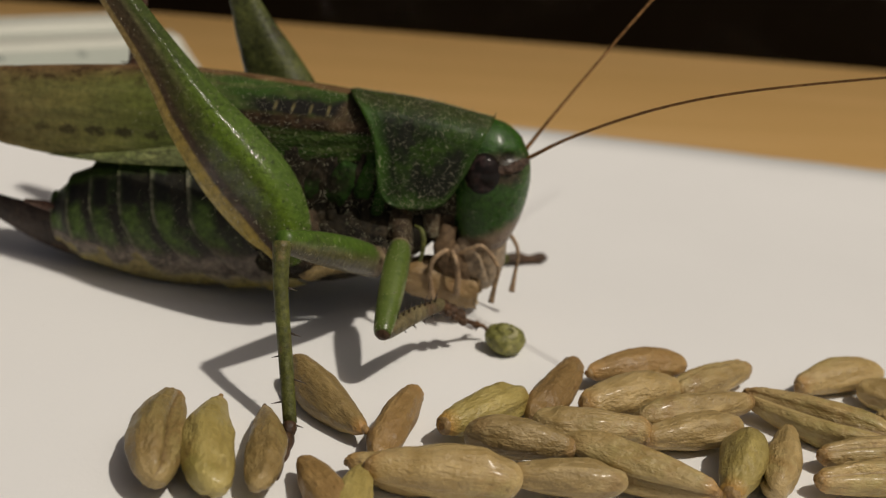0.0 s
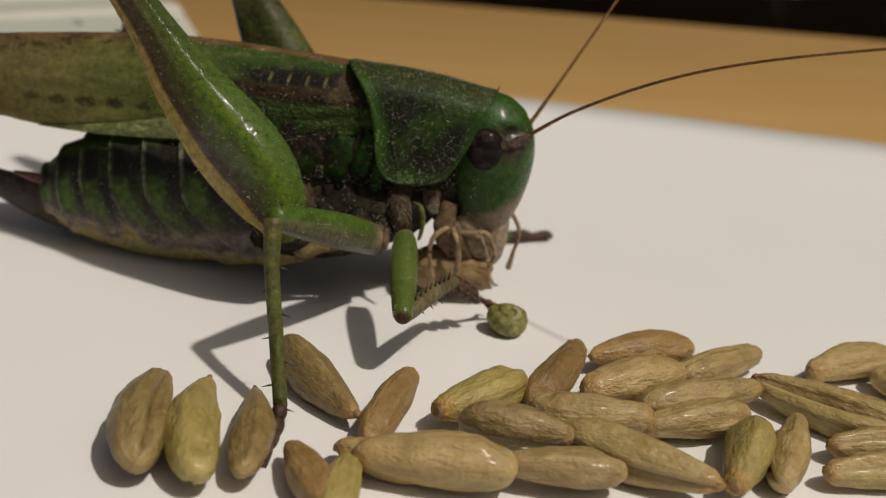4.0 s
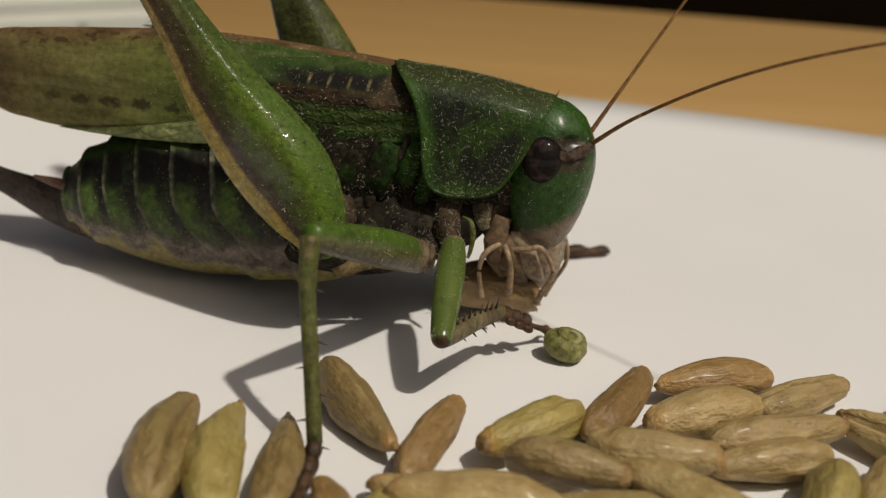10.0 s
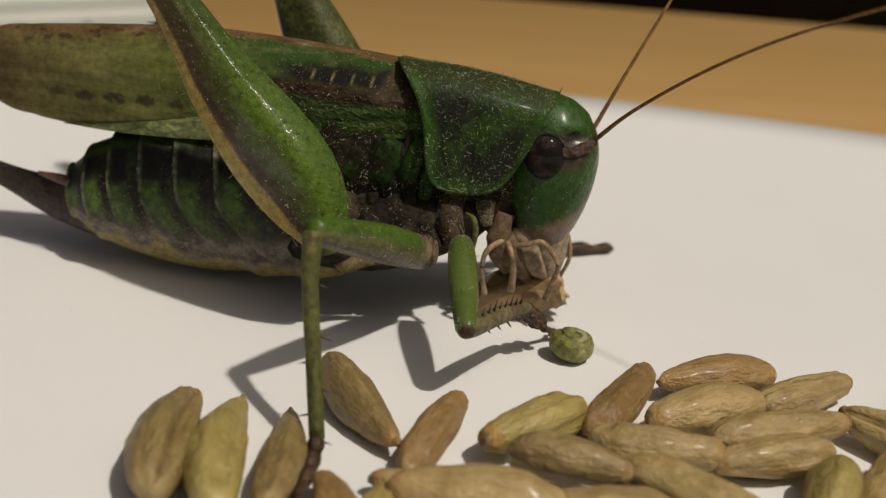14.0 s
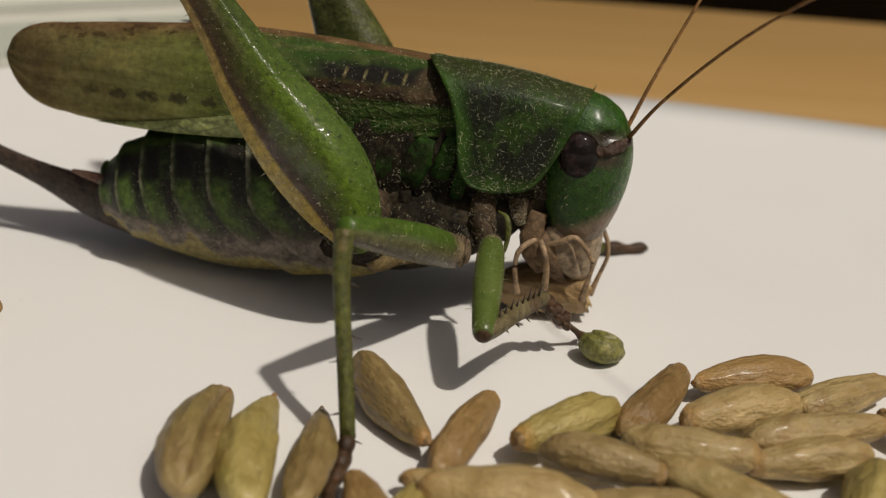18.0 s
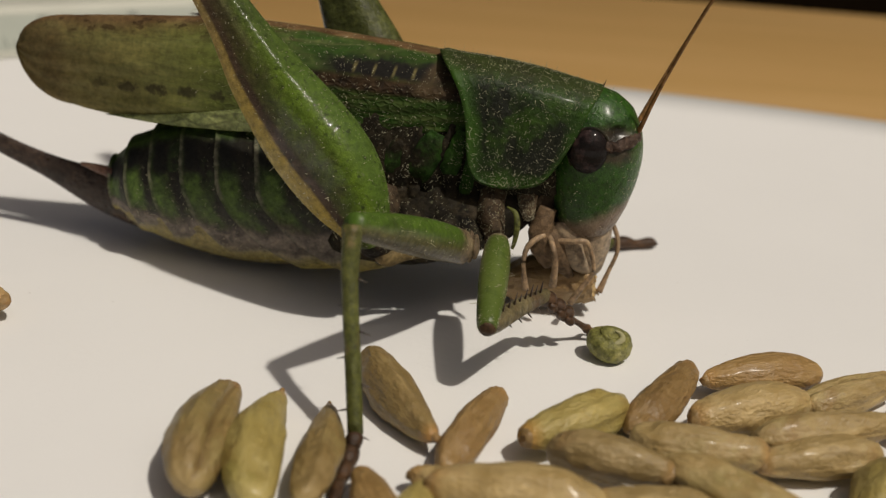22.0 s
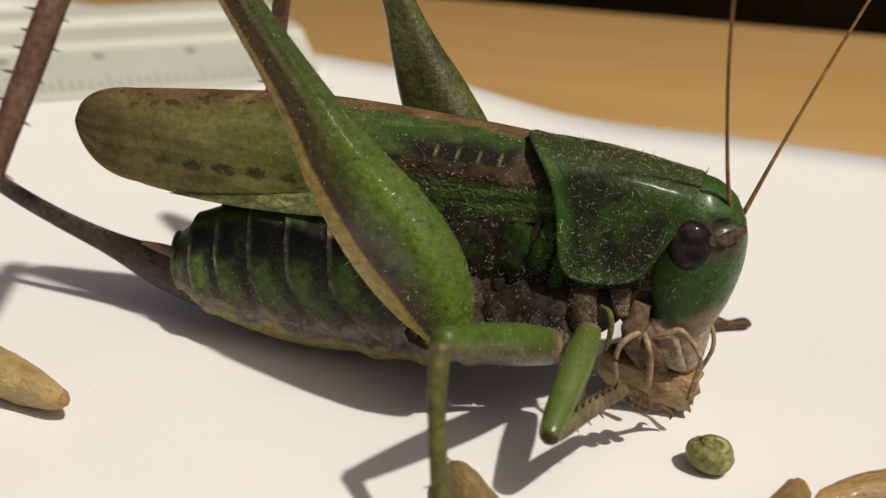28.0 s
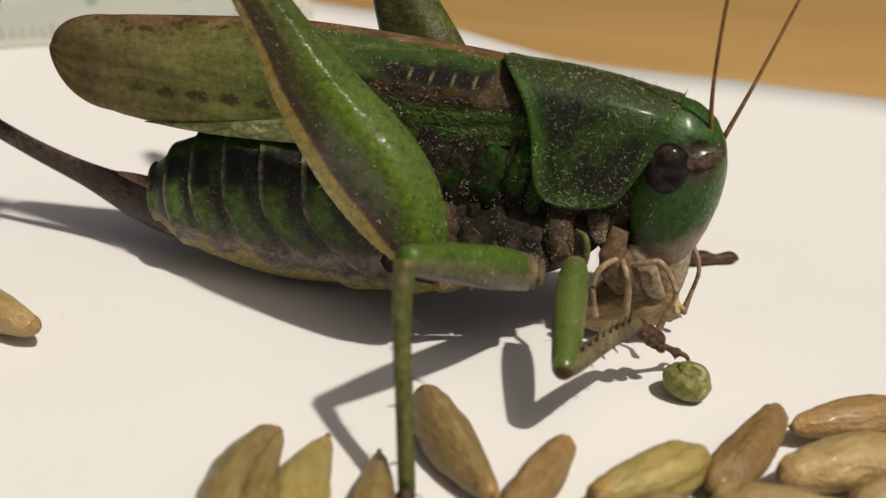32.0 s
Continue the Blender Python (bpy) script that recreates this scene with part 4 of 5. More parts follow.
    zt, zb, hw = [7.2, 8.5, 9.7, 10.5, 11.0, 11.3, 11.2], [4.2, 3.0, 2.2, 1.5, 1.25, 1.7, 3.0], [1.3, 2.3, 3.05, 3.55, 3.75, 3.6, 3.3]

    def ring(x, grow, lo, hi, n=28):
        c, h, w = (table(ax, zt, x) + table(ax, zb, x)) / 2, (table(ax, zt, x) - table(ax, zb, x)) / 2, table(ax, hw, x)
        return [(x, YM + (w + grow) * math.cos(a), c + (h + grow) * math.sin(a)) for a in (lo + (hi - lo) * j / (n - 1) for j in range(n))]

    core = askew(grid([[p for p in ring(-24.4 + 17.4 * k / 40, -0.12, 0, 2 * math.pi, 33)][:-1] for k in range(41)]))
    abdomen = part("abdomen", core, BELLY, root, "plump ringed abdomen with a yellow belly", at=(-8, YM, 8))
    cuts = [-24.5, -23.0, -21.2, -19.1, -16.8, -14.3, -11.6, -8.6]
    for a, b in zip(cuts[:-1], cuts[1:-1]):
        rr = []
        for k in range(9):
            s = k / 8
            x = a - 0.12 + (b - a + 0.35) * s
            grow = 0.30 * (1 - s) ** 1.8 + 0.02
            slant = 1.45 * (b - a) / 2.5
            rr.append([(px + slant * (0.9 * (0.5 - (pz - 1.5) / 9.5) + 2.7 * min(1.0, max(0.12, (px + 24.5) / 7.5)) * max(0.0, (7.4 - pz) / 5.0) ** 1.5) + 0.12 * noise.noise((px * 0.7, pz * 0.8, 3.0)), py + 0.06 * noise.noise((px * 1.1, pz * 1.1, 8.0)), pz) for px, py, pz in ring(x, grow, radians(-52), radians(232), 45)])
        g = askew(grid(rr, wrap=False))
        part("tergite", g, TERGITE, abdomen)
    part("dust", fibres(askew(grid([ring(-24.0 + 16 * k / 30, 0.12, radians(100), radians(225), 24) for k in range(31)], wrap=False)), 1100, 0.10, 0.017, 9), DUST, abdomen, kind="stuff")
    blade = [(-22.6, YM, 4.6), (-25.5, YM, 5.1), (-28.8, YM, 6.3), (-32.2, YM, 7.7), (-35.6, YM, 9.5), (-40, YM, 12.6), (-45, YM, 17.0)]
    part("ovipositor", askew(tube(blade, [2.0, 1.45, 0.82, 0.62, 0.58, 0.55, 0.06], 14, 40, 0.42)), OVIPOSITOR, abdomen, "long curved dark brown ovipositor")
    for s in (-1, 1):
        part("cercus", askew(tube([(-23.4, YM + s * 0.9, 6.0 - 0.35 * s), (-25.0, YM + s * 1.0, 6.1 - 0.7 * s), (-26.4, YM + s * 1.0, 6.2 - 0.9 * s)], [0.40, 0.32, 0.12], 10, 10)), HIND_SHANK, abdomen, "short brown tail feeler")

    # fore wings folded like a roof
    for s, name in ((-1, "near"), (1, "far")):
        wx = [-30.3, -30.15, -29.7, -28.5, -26, -22, -17, -12, -7, -3.2, -1.2]
        top = [14.3, 14.8, 15.35, 15.8, 16.15, 16.45, 16.7, 16.5, 16.05, 15.6, 15.0]
        low = [14.0, 13.0, 12.2, 11.3, 10.65, 10.4, 10.5, 10.9, 11.4, 11.9, 12.2]
        rings = []
        for k in range(58):
            x = -30.3 + 29.1 * (k / 57) ** 1.9
            zt_, zb_ = table(wx, top, max(x, -26.6)), table(wx, low, max(x, -26.6))
            if x < -26.6:
                bow, mid = (1 - ((-26.6 - x) / 3.71) ** 2.2) ** 0.5, 14.15
                zt_, zb_ = mid + (zt_ - mid) * bow, mid - (mid - zb_) * bow
            wide = table([-30.3, -26, -20, -12, -5, -3, -1.2], [0.5, 1.1, 2.0, 2.75, 3.10, 2.95, 2.6], x)
            r = []
            for j in range(25):
                v = j / 24
                y = s * wide * (1 - (1 - min(1, v / 0.60)) ** 2.3) + s * 0.12 * max(0, v - 0.5)
                z = zt_ - (zt_ - zb_) * (0.10 * min(1, v / 0.2) ** 2 + 0.90 * max(0, (v - 0.10) / 0.90) ** 1.12)
                ripple = 0.06 * math.sin(v * 34 + 0.4 * x) * (1 if v > 0.45 else 0.4)
                r.append((x, YM + y + s * (ripple + 0.05) + 0.25, z + (0.06 if s < 0 else 0)))
            rings.append(r)
        outer = grid(rings, wrap=False)
        g, k = Geo().add(outer), len(outer.v)
        g.add(grid([[(x, y - s * 0.09, z - 0.03) for x, y, z in r] for r in rings], wrap=False))
        m, n = 58, 25
        rim = [i * n for i in range(m)] + [(m - 1) * n + j for j in range(1, n)] + [i * n + n - 1 for i in range(m - 2, -1, -1)] + [j for j in range(n - 2, 0, -1)]
        for a, b in zip(rim, rim[1:] + rim[:1]):
            g.f.append([a, b, b + k, a + k])
            g.uv.append([(0, 0.9)] * 4)
        askew(outer)
        askew(g)
        w = part("fore_wing", g, WING, root, "folded green fore wing with brown top and dark spots", at=(0, YM, 16.5))
        if s < 0:
            part("dust", fibres(outer, 900, 0.15, 0.012, 12, lambda p: p.x > -16), DUST, w, kind="stuff")
            part("hair", fibres(outer, 300, 0.28, 0.010, 13, lambda p: p.x > -20, 0.8), DUST, w, kind="stuff")
            pale = cuticle("clear_green_membrane", (0.27, 0.30, 0.115), (0.20, 0.235, 0.080), (0.13, 0.17, 0.045), 0.25, 0.35, False)
            pale.colour(pale.mix(pale.ramp(pale.cells(620, stretch=(0.5, 1, 1.4)), (0.0, 0.7), (0.07, 0.0)), pale.base, (0.075, 0.085, 0.026)))
            pale.bump(pale.ramp(pale.cells(700, stretch=(0.5, 1, 1.4)), (0.0, 1.0), (0.12, 0.0)), 0.10, 0.8)
            hind = []
            for k in range(24):
                x = -24.5 + 14.0 * k / 23
                lo = table(wx, low, x) + 0.04
                hi = table(wx, low, x) + 0.06 + 0.16 * (x + 24.5)
                wide = table([-30.3, -26, -20, -12, -5, -3, -1.2], [0.5, 1.1, 2.0, 2.75, 3.10, 2.95, 2.6], x)
                hind.append([(x, YM - wide + 0.06 - 0.12 * math.sin(math.pi * j / 7), lo + (hi - lo) * j / 7) for j in range(8)])
            back = [[(p[0], p[1] + 0.03, p[2]) for p in r[::-1]] for r in hind]
            part("hind_wing_edge", askew(grid([a + b for a, b in zip(hind, back)])), pale, root, "thin pale green edge of the folded hind wing")
    return root


def head_of(root):
    piv = (3.4, YM, 10.2)
    zs = [5.75, 6.0, 6.6, 7.6, 9.2, 10.8, 12.3, 13.4, 14.1, 14.5]
    xb, xf = [3.9, 3.35, 2.95, 2.7, 2.45, 2.4, 2.5, 2.9, 3.5, 4.4], [6.2, 6.6, 6.95, 7.35, 7.75, 7.9, 7.65, 7.0, 6.2, 5.2]
    hw = [1.9, 2.3, 2.55, 2.75, 2.9, 2.85, 2.55, 2.0, 1.35, 0.5]
    rings = []
    for k in range(48):
        z = 5.75 + 8.75 * k / 47
        a0, a1, w = table(zs, xb, z), table(zs, xf, z), table(zs, hw, z)
        c, h = (a0 + a1) / 2, (a1 - a0) / 2
        r = []
        for j in range(56):
            a = 2 * math.pi * j / 56
            ca, sa = math.cos(a), math.sin(a)
            px, py = c + h * math.copysign(abs(ca) ** 0.9, ca), w * math.copysign(abs(sa) ** 0.85, sa)
            dip = math.exp(-((px - 6.3) / 0.75) ** 2 - ((z - 12.45) / 0.5) ** 2) * min(1.0, abs(py) / 0.8)
            dome = math.exp(-((px - 6.6) / 0.7) ** 2 - ((z - 13.4) / 0.5) ** 2)
            r.append((px + 0.12 * dome - 0.15 * dip, YM + py - math.copysign(0.55 * dip - 0.22 * dome, py), z))
        rings.append(r)
    g = grid(rings)
    head = part("head", g, HEAD, root, "smooth green head with beige lower face", at=piv)
    part("dust", fibres(g, 330, 0.15, 0.010, 21, lambda p: p.y < 0.5 and p.z > 6), DUST, head, kind="stuff")
    part("hair", fibres(g, 160, 0.26, 0.010, 22, lambda p: p.z > 6, 0.8), DUST, head, kind="stuff")
    for s in (-1, 1):
        part("eye", ball((4.65, YM + s * 2.45, 11.35), 1.15, 0.80, 1.42, 28, 20), EYE, head, "shiny dark brown compound eye")
        knob = tube([(5.5, YM + s * 2.55, 11.75), (6.3, YM + s * 2.3, 11.75), (7.0, YM + s * 1.75, 11.95), (7.5, YM + s * 1.05, 12.1)], [0.32, 0.37, 0.36, 0.20], 24, 30)
        knob.v = [(q[0] + 0.12 * noise.noise((q[0] * 3, q[1] * 3, q[2] * 3)), q[1] + 0.16 * noise.noise((q[0] * 2.4, q[1] * 2.4, q[2] * 2.4 + 4)), q[2] + 0.14 * noise.noise((q[0] * 3.4, q[1] * 3, q[2] * 3 + 9))) for q in knob.v]
        part("antenna_socket", knob, SOCKET, head, "knobbly brown antenna socket")
        ring = [(4.65 + 1.17 * math.cos(a), YM + s * 2.5, 11.35 + 1.44 * math.sin(a)) for a in (2 * math.pi * k / 24 for k in range(25))]
        part("eye_rim", tube(ring, [0.09] * 25, 7, 48), PLEURA, head, "dusty brown rim round the eye")
    # mouthparts
    lip = tube([(4.9, YM, 7.0), (5.1, YM - 0.1, 5.7), (5.2, YM - 0.1, 4.4), (5.15, YM, 3.3), (5.0, YM, 2.6), (4.9, YM, 2.3)], [1.75, 1.60, 1.40, 1.15, 0.75, 0.3], 28, 30, 1.25, (1, 0, 0))
    lip.v = [(p[0] + 0.10 * noise.noise((p[0] * 2, p[1] * 2, p[2])), p[1] - 0.05 * max(0.0, 0.25 - abs(noise.noise((p[0] * 1.2, 3.0, p[2] * 0.6)))), p[2]) for p in lip.v]
    part("upper_lip", lip, BEIGE, head, "beige upper lip")
    for s in (-1, 1):
        part("mandible", tube([(3.9, YM + s * 1.7, 6.6), (4.2, YM + s * 2.05, 5.0), (4.9, YM + s * 1.75, 3.8), (5.5, YM + s * 1.1, 3.0)], [0.85, 0.80, 0.55, 0.15], 14, 14, 0.55, (1, 0, 0)), BEIGE, head, "beige jaw")
        part("labial_palp", tube([(2.7, YM + s * 1.8, 6.0), (3.2, YM + s * 3.1, 5.3), (3.4, YM + s * 3.2, 4.25), (3.38, YM + s * 3.1, 2.9)], [0.20, 0.18, 0.20, 0.24], 10, 20), PALP, head, "short tan lip feeler")
        part("maxilla", tube([(3.0, YM + s * 1.7, 6.4), (3.1, YM + s * 2.2, 5.2), (3.7, YM + s * 2.1, 4.0), (4.4, YM + s * 1.6, 3.0)], [0.30, 0.85, 0.62, 0.25], 14, 18, 0.6, (1, 0, 0)), MAXILLA, head, "brown inner jaw lobe")
        part("lower_lip", tube([(3.0, YM + s * 0.8, 6.0), (3.2, YM + s * 1.2, 4.6), (3.6, YM + s * 1.0, 3.2)], [0.35, 0.7, 0.35], 12, 12, 0.8), BEIGE, head, "beige lower lip lobe")
    lobe = tube([(2.7, -3.1, 7.4), (2.35, -3.4, 6.1), (2.45, -3.5, 4.9), (3.0, -3.4, 3.7)], [0.5, 0.7, 0.65, 0.25], 20, 26, 0.7, (1, 0, 0))
    lobe.v = [(q[0] + 0.12 * noise.noise((q[0] * 2, q[1] * 2, q[2] * 2)), q[1] + 0.12 * noise.noise((q[0] * 1.6, q[1], q[2] * 1.6 + 7)), q[2]) for q in lobe.v]
    part("jaw_hinge", lobe, MAXILLA, head, "brown fold at the jaw hinge")
    part("throat", tube([(2.2, YM, 8.6), (2.3, YM, 7.0), (2.8, YM, 5.8), (3.3, YM, 4.8)], [1.5, 1.45, 1.2, 0.7], 16, 14, 1.2, (1, 0, 0)), STERNUM, head, "brown throat")
    palps = []
    for s in (-1, 1):
        base = (3.3, YM + s * 2.3, 5.5)
        pts = [base, (4.2, YM + s * 2.75, 5.85), (5.0, YM + s * 2.75, 6.0), (5.55, YM + s * 2.7, 5.3), (5.9, YM + s * 2.7, 4.2), (5.45, YM + s * 2.7, 3.0), (5.05, YM + s * 2.7, 1.95)]
        if s > 0:
            pts = [(4.6, YM + 1.0, 6.2), (6.2, YM + 0.9, 6.2), (6.95, YM + 0.5, 5.4), (7.22, YM + 0.3, 4.3), (6.85, YM + 0.3, 2.8), (6.5, YM + 0.3, 1.5)]
            base = pts[0]
        rr = [0.18, 0.17, 0.16, 0.15, 0.13, 0.16, 0.22] if s < 0 else [0.18, 0.16, 0.15, 0.13, 0.14, 0.22]
        g = tube(pts, rr, 10, 60)
        palps.append(part("maxillary_palp", g, PALP, head, "long jointed tan mouth feeler", at=base))
    part("cheek_feeler", tube([(2.6, YM - 2.4, 5.9), (1.75, YM - 2.9, 5.35), (1.5, YM - 2.9, 4.4), (1.6, YM - 2.9, 3.4), (1.8, YM - 2.9, 2.4)], [0.20, 0.18, 0.14, 0.15, 0.20], 10, 24), PALP, head, "bent brown cheek feeler")
    feelers = []
    for s in (-1, 1):
        base = (7.35, YM + s * 0.95, 12.1)
        pts = [(base[0] + 42 * t, base[1], base[2] - (13.0 if s < 0 else 9.0) * math.sin(math.pi * t * 0.5) * t) for t in (0, 0.1, 0.25, 0.4, 0.6, 0.8, 1.0)]
        a = part("antenna", tube(pts, [0.15, 0.108, 0.094, 0.084, 0.072, 0.06, 0.03], 8, 60), ANTENNA, head, "long thread-like brown antenna", at=base)
        feelers.append(a)
    return palps, feelers


def spines(points, ways, length, r, every, parent):
    for k, p in enumerate(points):
        for w in ways:
            part("spine", spike(p, w, length * (0.8 + 0.3 * ((k * 7) % 3) / 2), r), SPINE, parent)


def thigh_form(v):
    """Keeled cross-section: a ridge along the face and a sharp lower edge."""
    return 1 + 0.12 * math.exp(-((v - 0.42) / 0.05) ** 2) - 0.07 * math.exp(-((v - 0.53) / 0.04) ** 2) + 0.08 * math.exp(-((v - 0.64) / 0.04) ** 2) - 0.03 * math.exp(-((v - 0.30) / 0.06) ** 2)


def hind_legs(root):
    # near thigh, along the line from hip to knee
    mids = [(-7.6, -7.4, 5.6), (-7.9, -8.5, 8.1), (-9.1, -8.9, 10.6), (-10.9, -9.0, 13.0), (-13.1, -9.1, 15.95), (-15.1, -9.3, 19.3), (-18.2, -9.7, 24.2), (-20.6, -10.0, 28.3), (-22.7, -10.2, 31.6)]
    eye, lean = Vector((1.5, -66.0, 35.5)), [1.0, 1.02, 1.04, 1.053, 1.063, 1.08, 1.105, 1.115, 1.12]
    mids = [tuple(eye + (Vector(p) - eye) * k) for p, k in zip(mids, lean)]
    part("hind_hip", ball((-7.2, -5.4, 5.7), 1.5, 2.0, 1.5, 14, 10), STERNUM, root, "grey-brown hind hip")
    half = [r * k for r, k in zip([0.75, 1.95, 2.6, 2.6, 2.05, 1.35, 0.92, 0.80, 0.95], lean)]
    g = tube(mids, half, 48, 64, 0.62, (0.8, 0, 0.6), form=thigh_form)
    near = part("hind_thigh", g, FEMUR, root, "thick glossy green hind thigh with yellow lower edge", at=mids[0])
    part("dust", fibres(g, 1300, 0.10, 0.012, 31, lambda p: p.y < -4.5), DUST, near, kind="stuff")
    part("hair", fibres(g, 420, 0.30, 0.012, 32, None, 0.8), DUST, near, kind="stuff")
    knee = mids[-1]
    shin = [(-26.9, -10.0, 23.7), (-27.8, -11.6, 20.4), (-29.1, -13.6, 15.9), (-30.6, -17.6, 8.6), (-32.2, -21.6, 0.8)]
    shin = [knee] + shin
    t = part("hind_shank", tube(shin, [0.80, 0.72, 0.68, 0.60, 0.50, 0.42], 12, 40), HIND_SHANK, root, "spiny reddish-brown hind shank", at=knee)
    line = curve(shin, 34)[4:-2]
    spines([Vector(p) + Vector((-0.42, -0.1, 0.1)) for p in line[::2]], [(-1, -0.2, 0.2)], 0.75, 0.12, 1, t)
    spines([Vector(p) + Vector((0.42, -0.1, -0.1)) for p in line[1::3]], [(1, -0.2, -0.3)], 0.75, 0.10, 1, t)
    part("hind_foot", tube([(-32.2, -21.6, 0.8), (-33.0, -23.2, 0.5), (-34.2, -25.2, 0.45)], [0.55, 0.5, 0.35], 10, 10), FOOT, root, "brown jointed foot")
    # far thigh
    mids = [(-7.0, 3.6, 8.0), (-8.0, 4.4, 10.4), (-9.4, 5.2, 12.6), (-10.9, 5.8, 15.4), (-12.2, 6.1, 18.0), (-13.4, 6.4, 20.8), (-15.6, 6.9, 25.0), (-18.6, 7.6, 31.2)]
    g = tube(mids, [1.0, 2.1, 2.5, 2.1, 1.5, 0.95, 0.78, 0.85], 36, 48, 0.62, (0.85, 0, 0.5), form=thigh_form)
    part("hind_thigh", g, FAR_THIGH, root, "dark olive far hind thigh", at=mids[0])
    shin = [mids[-1], (-19.8, 7.8, 26), (-20.9, 8.0, 19.8), (-21.5, 8.1, 14), (-22.4, 8.4, 6), (-23.2, 8.8, 0.6)]
    t = part("hind_shank", tube(shin, [0.68, 0.62, 0.56, 0.5, 0.46, 0.42], 12, 30), HIND_SHANK, root, "spiny reddish-brown far hind shank", at=mids[-1])
    line = curve(shin, 30)[3:-2]
    spines([Vector(p) + Vector((-0.42, -0.1, 0)) for p in line[::2]], [(-1, -0.2, 0.1)], 0.7, 0.11, 1, t)
    part("hind_foot", tube([(-23.2, 8.8, 0.6), (-24.8, 9.0, 0.5), (-26.6, 9.3, 0.4)], [0.5, 0.45, 0.3], 10, 8), FOOT, root, "brown jointed foot")


def mid_leg(root):
    hip, kn, an, toe = (-2.15, -6.0, 5.55), (-6.9, -16.0, 10.5), (-5.65, -20.5, 1.25), (-5.85, -25.2, 0.35)
    for k, (cx, cr) in enumerate(((-2.35, 1.02), (-2.0, 1.10), (-1.65, 1.0), (-1.35, 0.75))):
        part("hip_collar", ball((cx, -6.1 + 0.12 * k, 5.6 - 0.02 * k), 0.27, 0.8, cr, 14, 11), COXA, root, "wrinkled beige hip collar")
    part("hip_fold", tube([(-7.2, -6.4, 5.0), (-6.5, -6.5, 4.6), (-5.4, -6.2, 4.8), (-3.6, -5.8, 5.0), (-2.2, -5.6, 5.0)], [0.25, 0.55, 0.40, 0.26, 0.15], 12, 24, 0.8), YELLOWISH, root, "yellowish fold of skin between the hips")
    g = tube([hip, (-3.6, -9.3, 7.25), (-5.3, -12.8, 9.0), kn], [1.02, 1.12, 0.98, 0.66], 20, 24, 0.85)
    m = Mat("two_toned_thigh", 0.42, 0.3, 0.15)
    v = m.axis("Y", m.uv)
    wob = m.math("ADD", v, m.math("MULTIPLY", m.math("SUBTRACT", m.noise(700, 4), 0.5), 0.10))
    c = m.ramp(wob, (0.0, (0.070, 0.125, 0.020)), (0.25, (0.078, 0.145, 0.018)), (0.44, (0.072, 0.125, 0.018)), (0.52, (0.12, 0.115, 0.042)), (0.62, (0.085, 0.070, 0.032)), (0.72, (0.15, 0.125, 0.06)), (0.92, (0.11, 0.10, 0.042)), (1.0, (0.070, 0.125, 0.020)))
    c = m.mix(m.ramp(m.noise(620, 5, 0.65), (0.45, 0.0), (0.68, 0.5)), c, (0.045, 0.055, 0.016))
    wrinkled = m.ramp(m.math("ADD", m.axis("X", m.uv), m.math("MULTIPLY", m.math("SUBTRACT", m.noise(600, 3), 0.5), 0.10)), (0.09, 1.0), (0.16, 0.0))
    c = m.mix(wrinkled, c, m.ramp(m.noise(1500, 4, 0.7, stretch=(1, 0.5, 0.5)), (0.38, (0.045, 0.030, 0.018)), (0.5, (0.20, 0.15, 0.085)), (0.7, (0.30, 0.24, 0.14))))
    c = m.mix(1.0, c, m.ramp(m.noise(2600, 5, 0.7), (0.33, (0.6, 0.6, 0.6)), (0.52, (1.0, 1.0, 1.0)), (0.70, (1.4, 1.35, 1.25))), "MULTIPLY")
    m.colour(c)
    m.bump(m.noise(1800, 4), 0.12, 0.7).bump(m.noise(6000, 3), 0.04, 0.6)
    th = part("middle_thigh", g, m, root, "green middle thigh with beige underside", at=hip)
    part("dust", fibres(g, 160, 0.15, 0.012, 41), DUST, th, kind="stuff")
    part("hair", fibres(g, 120, 0.30, 0.013, 42, None, 0.8), DUST, th, kind="stuff")
    sh = part("middle_shank", tube([kn, (-6.75, -17.2, 8.0), (-6.2, -18.8, 4.6), an], [0.54, 0.44, 0.42, 0.40], 12, 20), SHANK, root, "thin olive middle shank", at=kn)
    pts = curve([kn, an], 9)[2:]
    spines(pts[::2], [(1, -0.1, -0.25)], 1.0, 0.09, 1, sh)
    spines(pts[1::2], [(-1, -0.1, -0.25)], 0.95, 0.09, 1, sh)
    for k, (a, b, r) in enumerate((((-5.65, -20.5, 1.25), (-5.68, -21.2, 0.8), 0.46), ((-5.68, -21.2, 0.8), (-5.75, -22.3, 0.55), 0.50), ((-5.75, -22.2, 0.55), (-5.8, -23.3, 0.5), 0.46), ((-5.8, -23.2, 0.5), toe, 0.34))):
        part("foot_segment", tube([a, tuple((np.array(a) + b) / 2 + (0, 0, 0.08)), b], [r * 0.8, r, r * 0.75], 10, 8), FOOT, root, "dark brown foot segment")
    # far middle leg, behind the body
    part("middle_thigh", tube([(-2.0, 2.4, 6.5), (-5.5, 7.4, 7.9)], [0.9, 0.6], 12, 8), LEG_GREEN, root, "far green middle thigh")
    part("middle_shank", tube([(-5.5, 7.4, 7.9), (-6.3, 11.2, 0.9)], [0.5, 0.4], 10, 8), SHANK, root, "far olive middle shank")
    part("middle_foot", tube([(-6.3, 11.2, 0.9), (-6.2, 13.2, 0.35)], [0.42, 0.3], 10, 6), FOOT, root, "far brown foot")


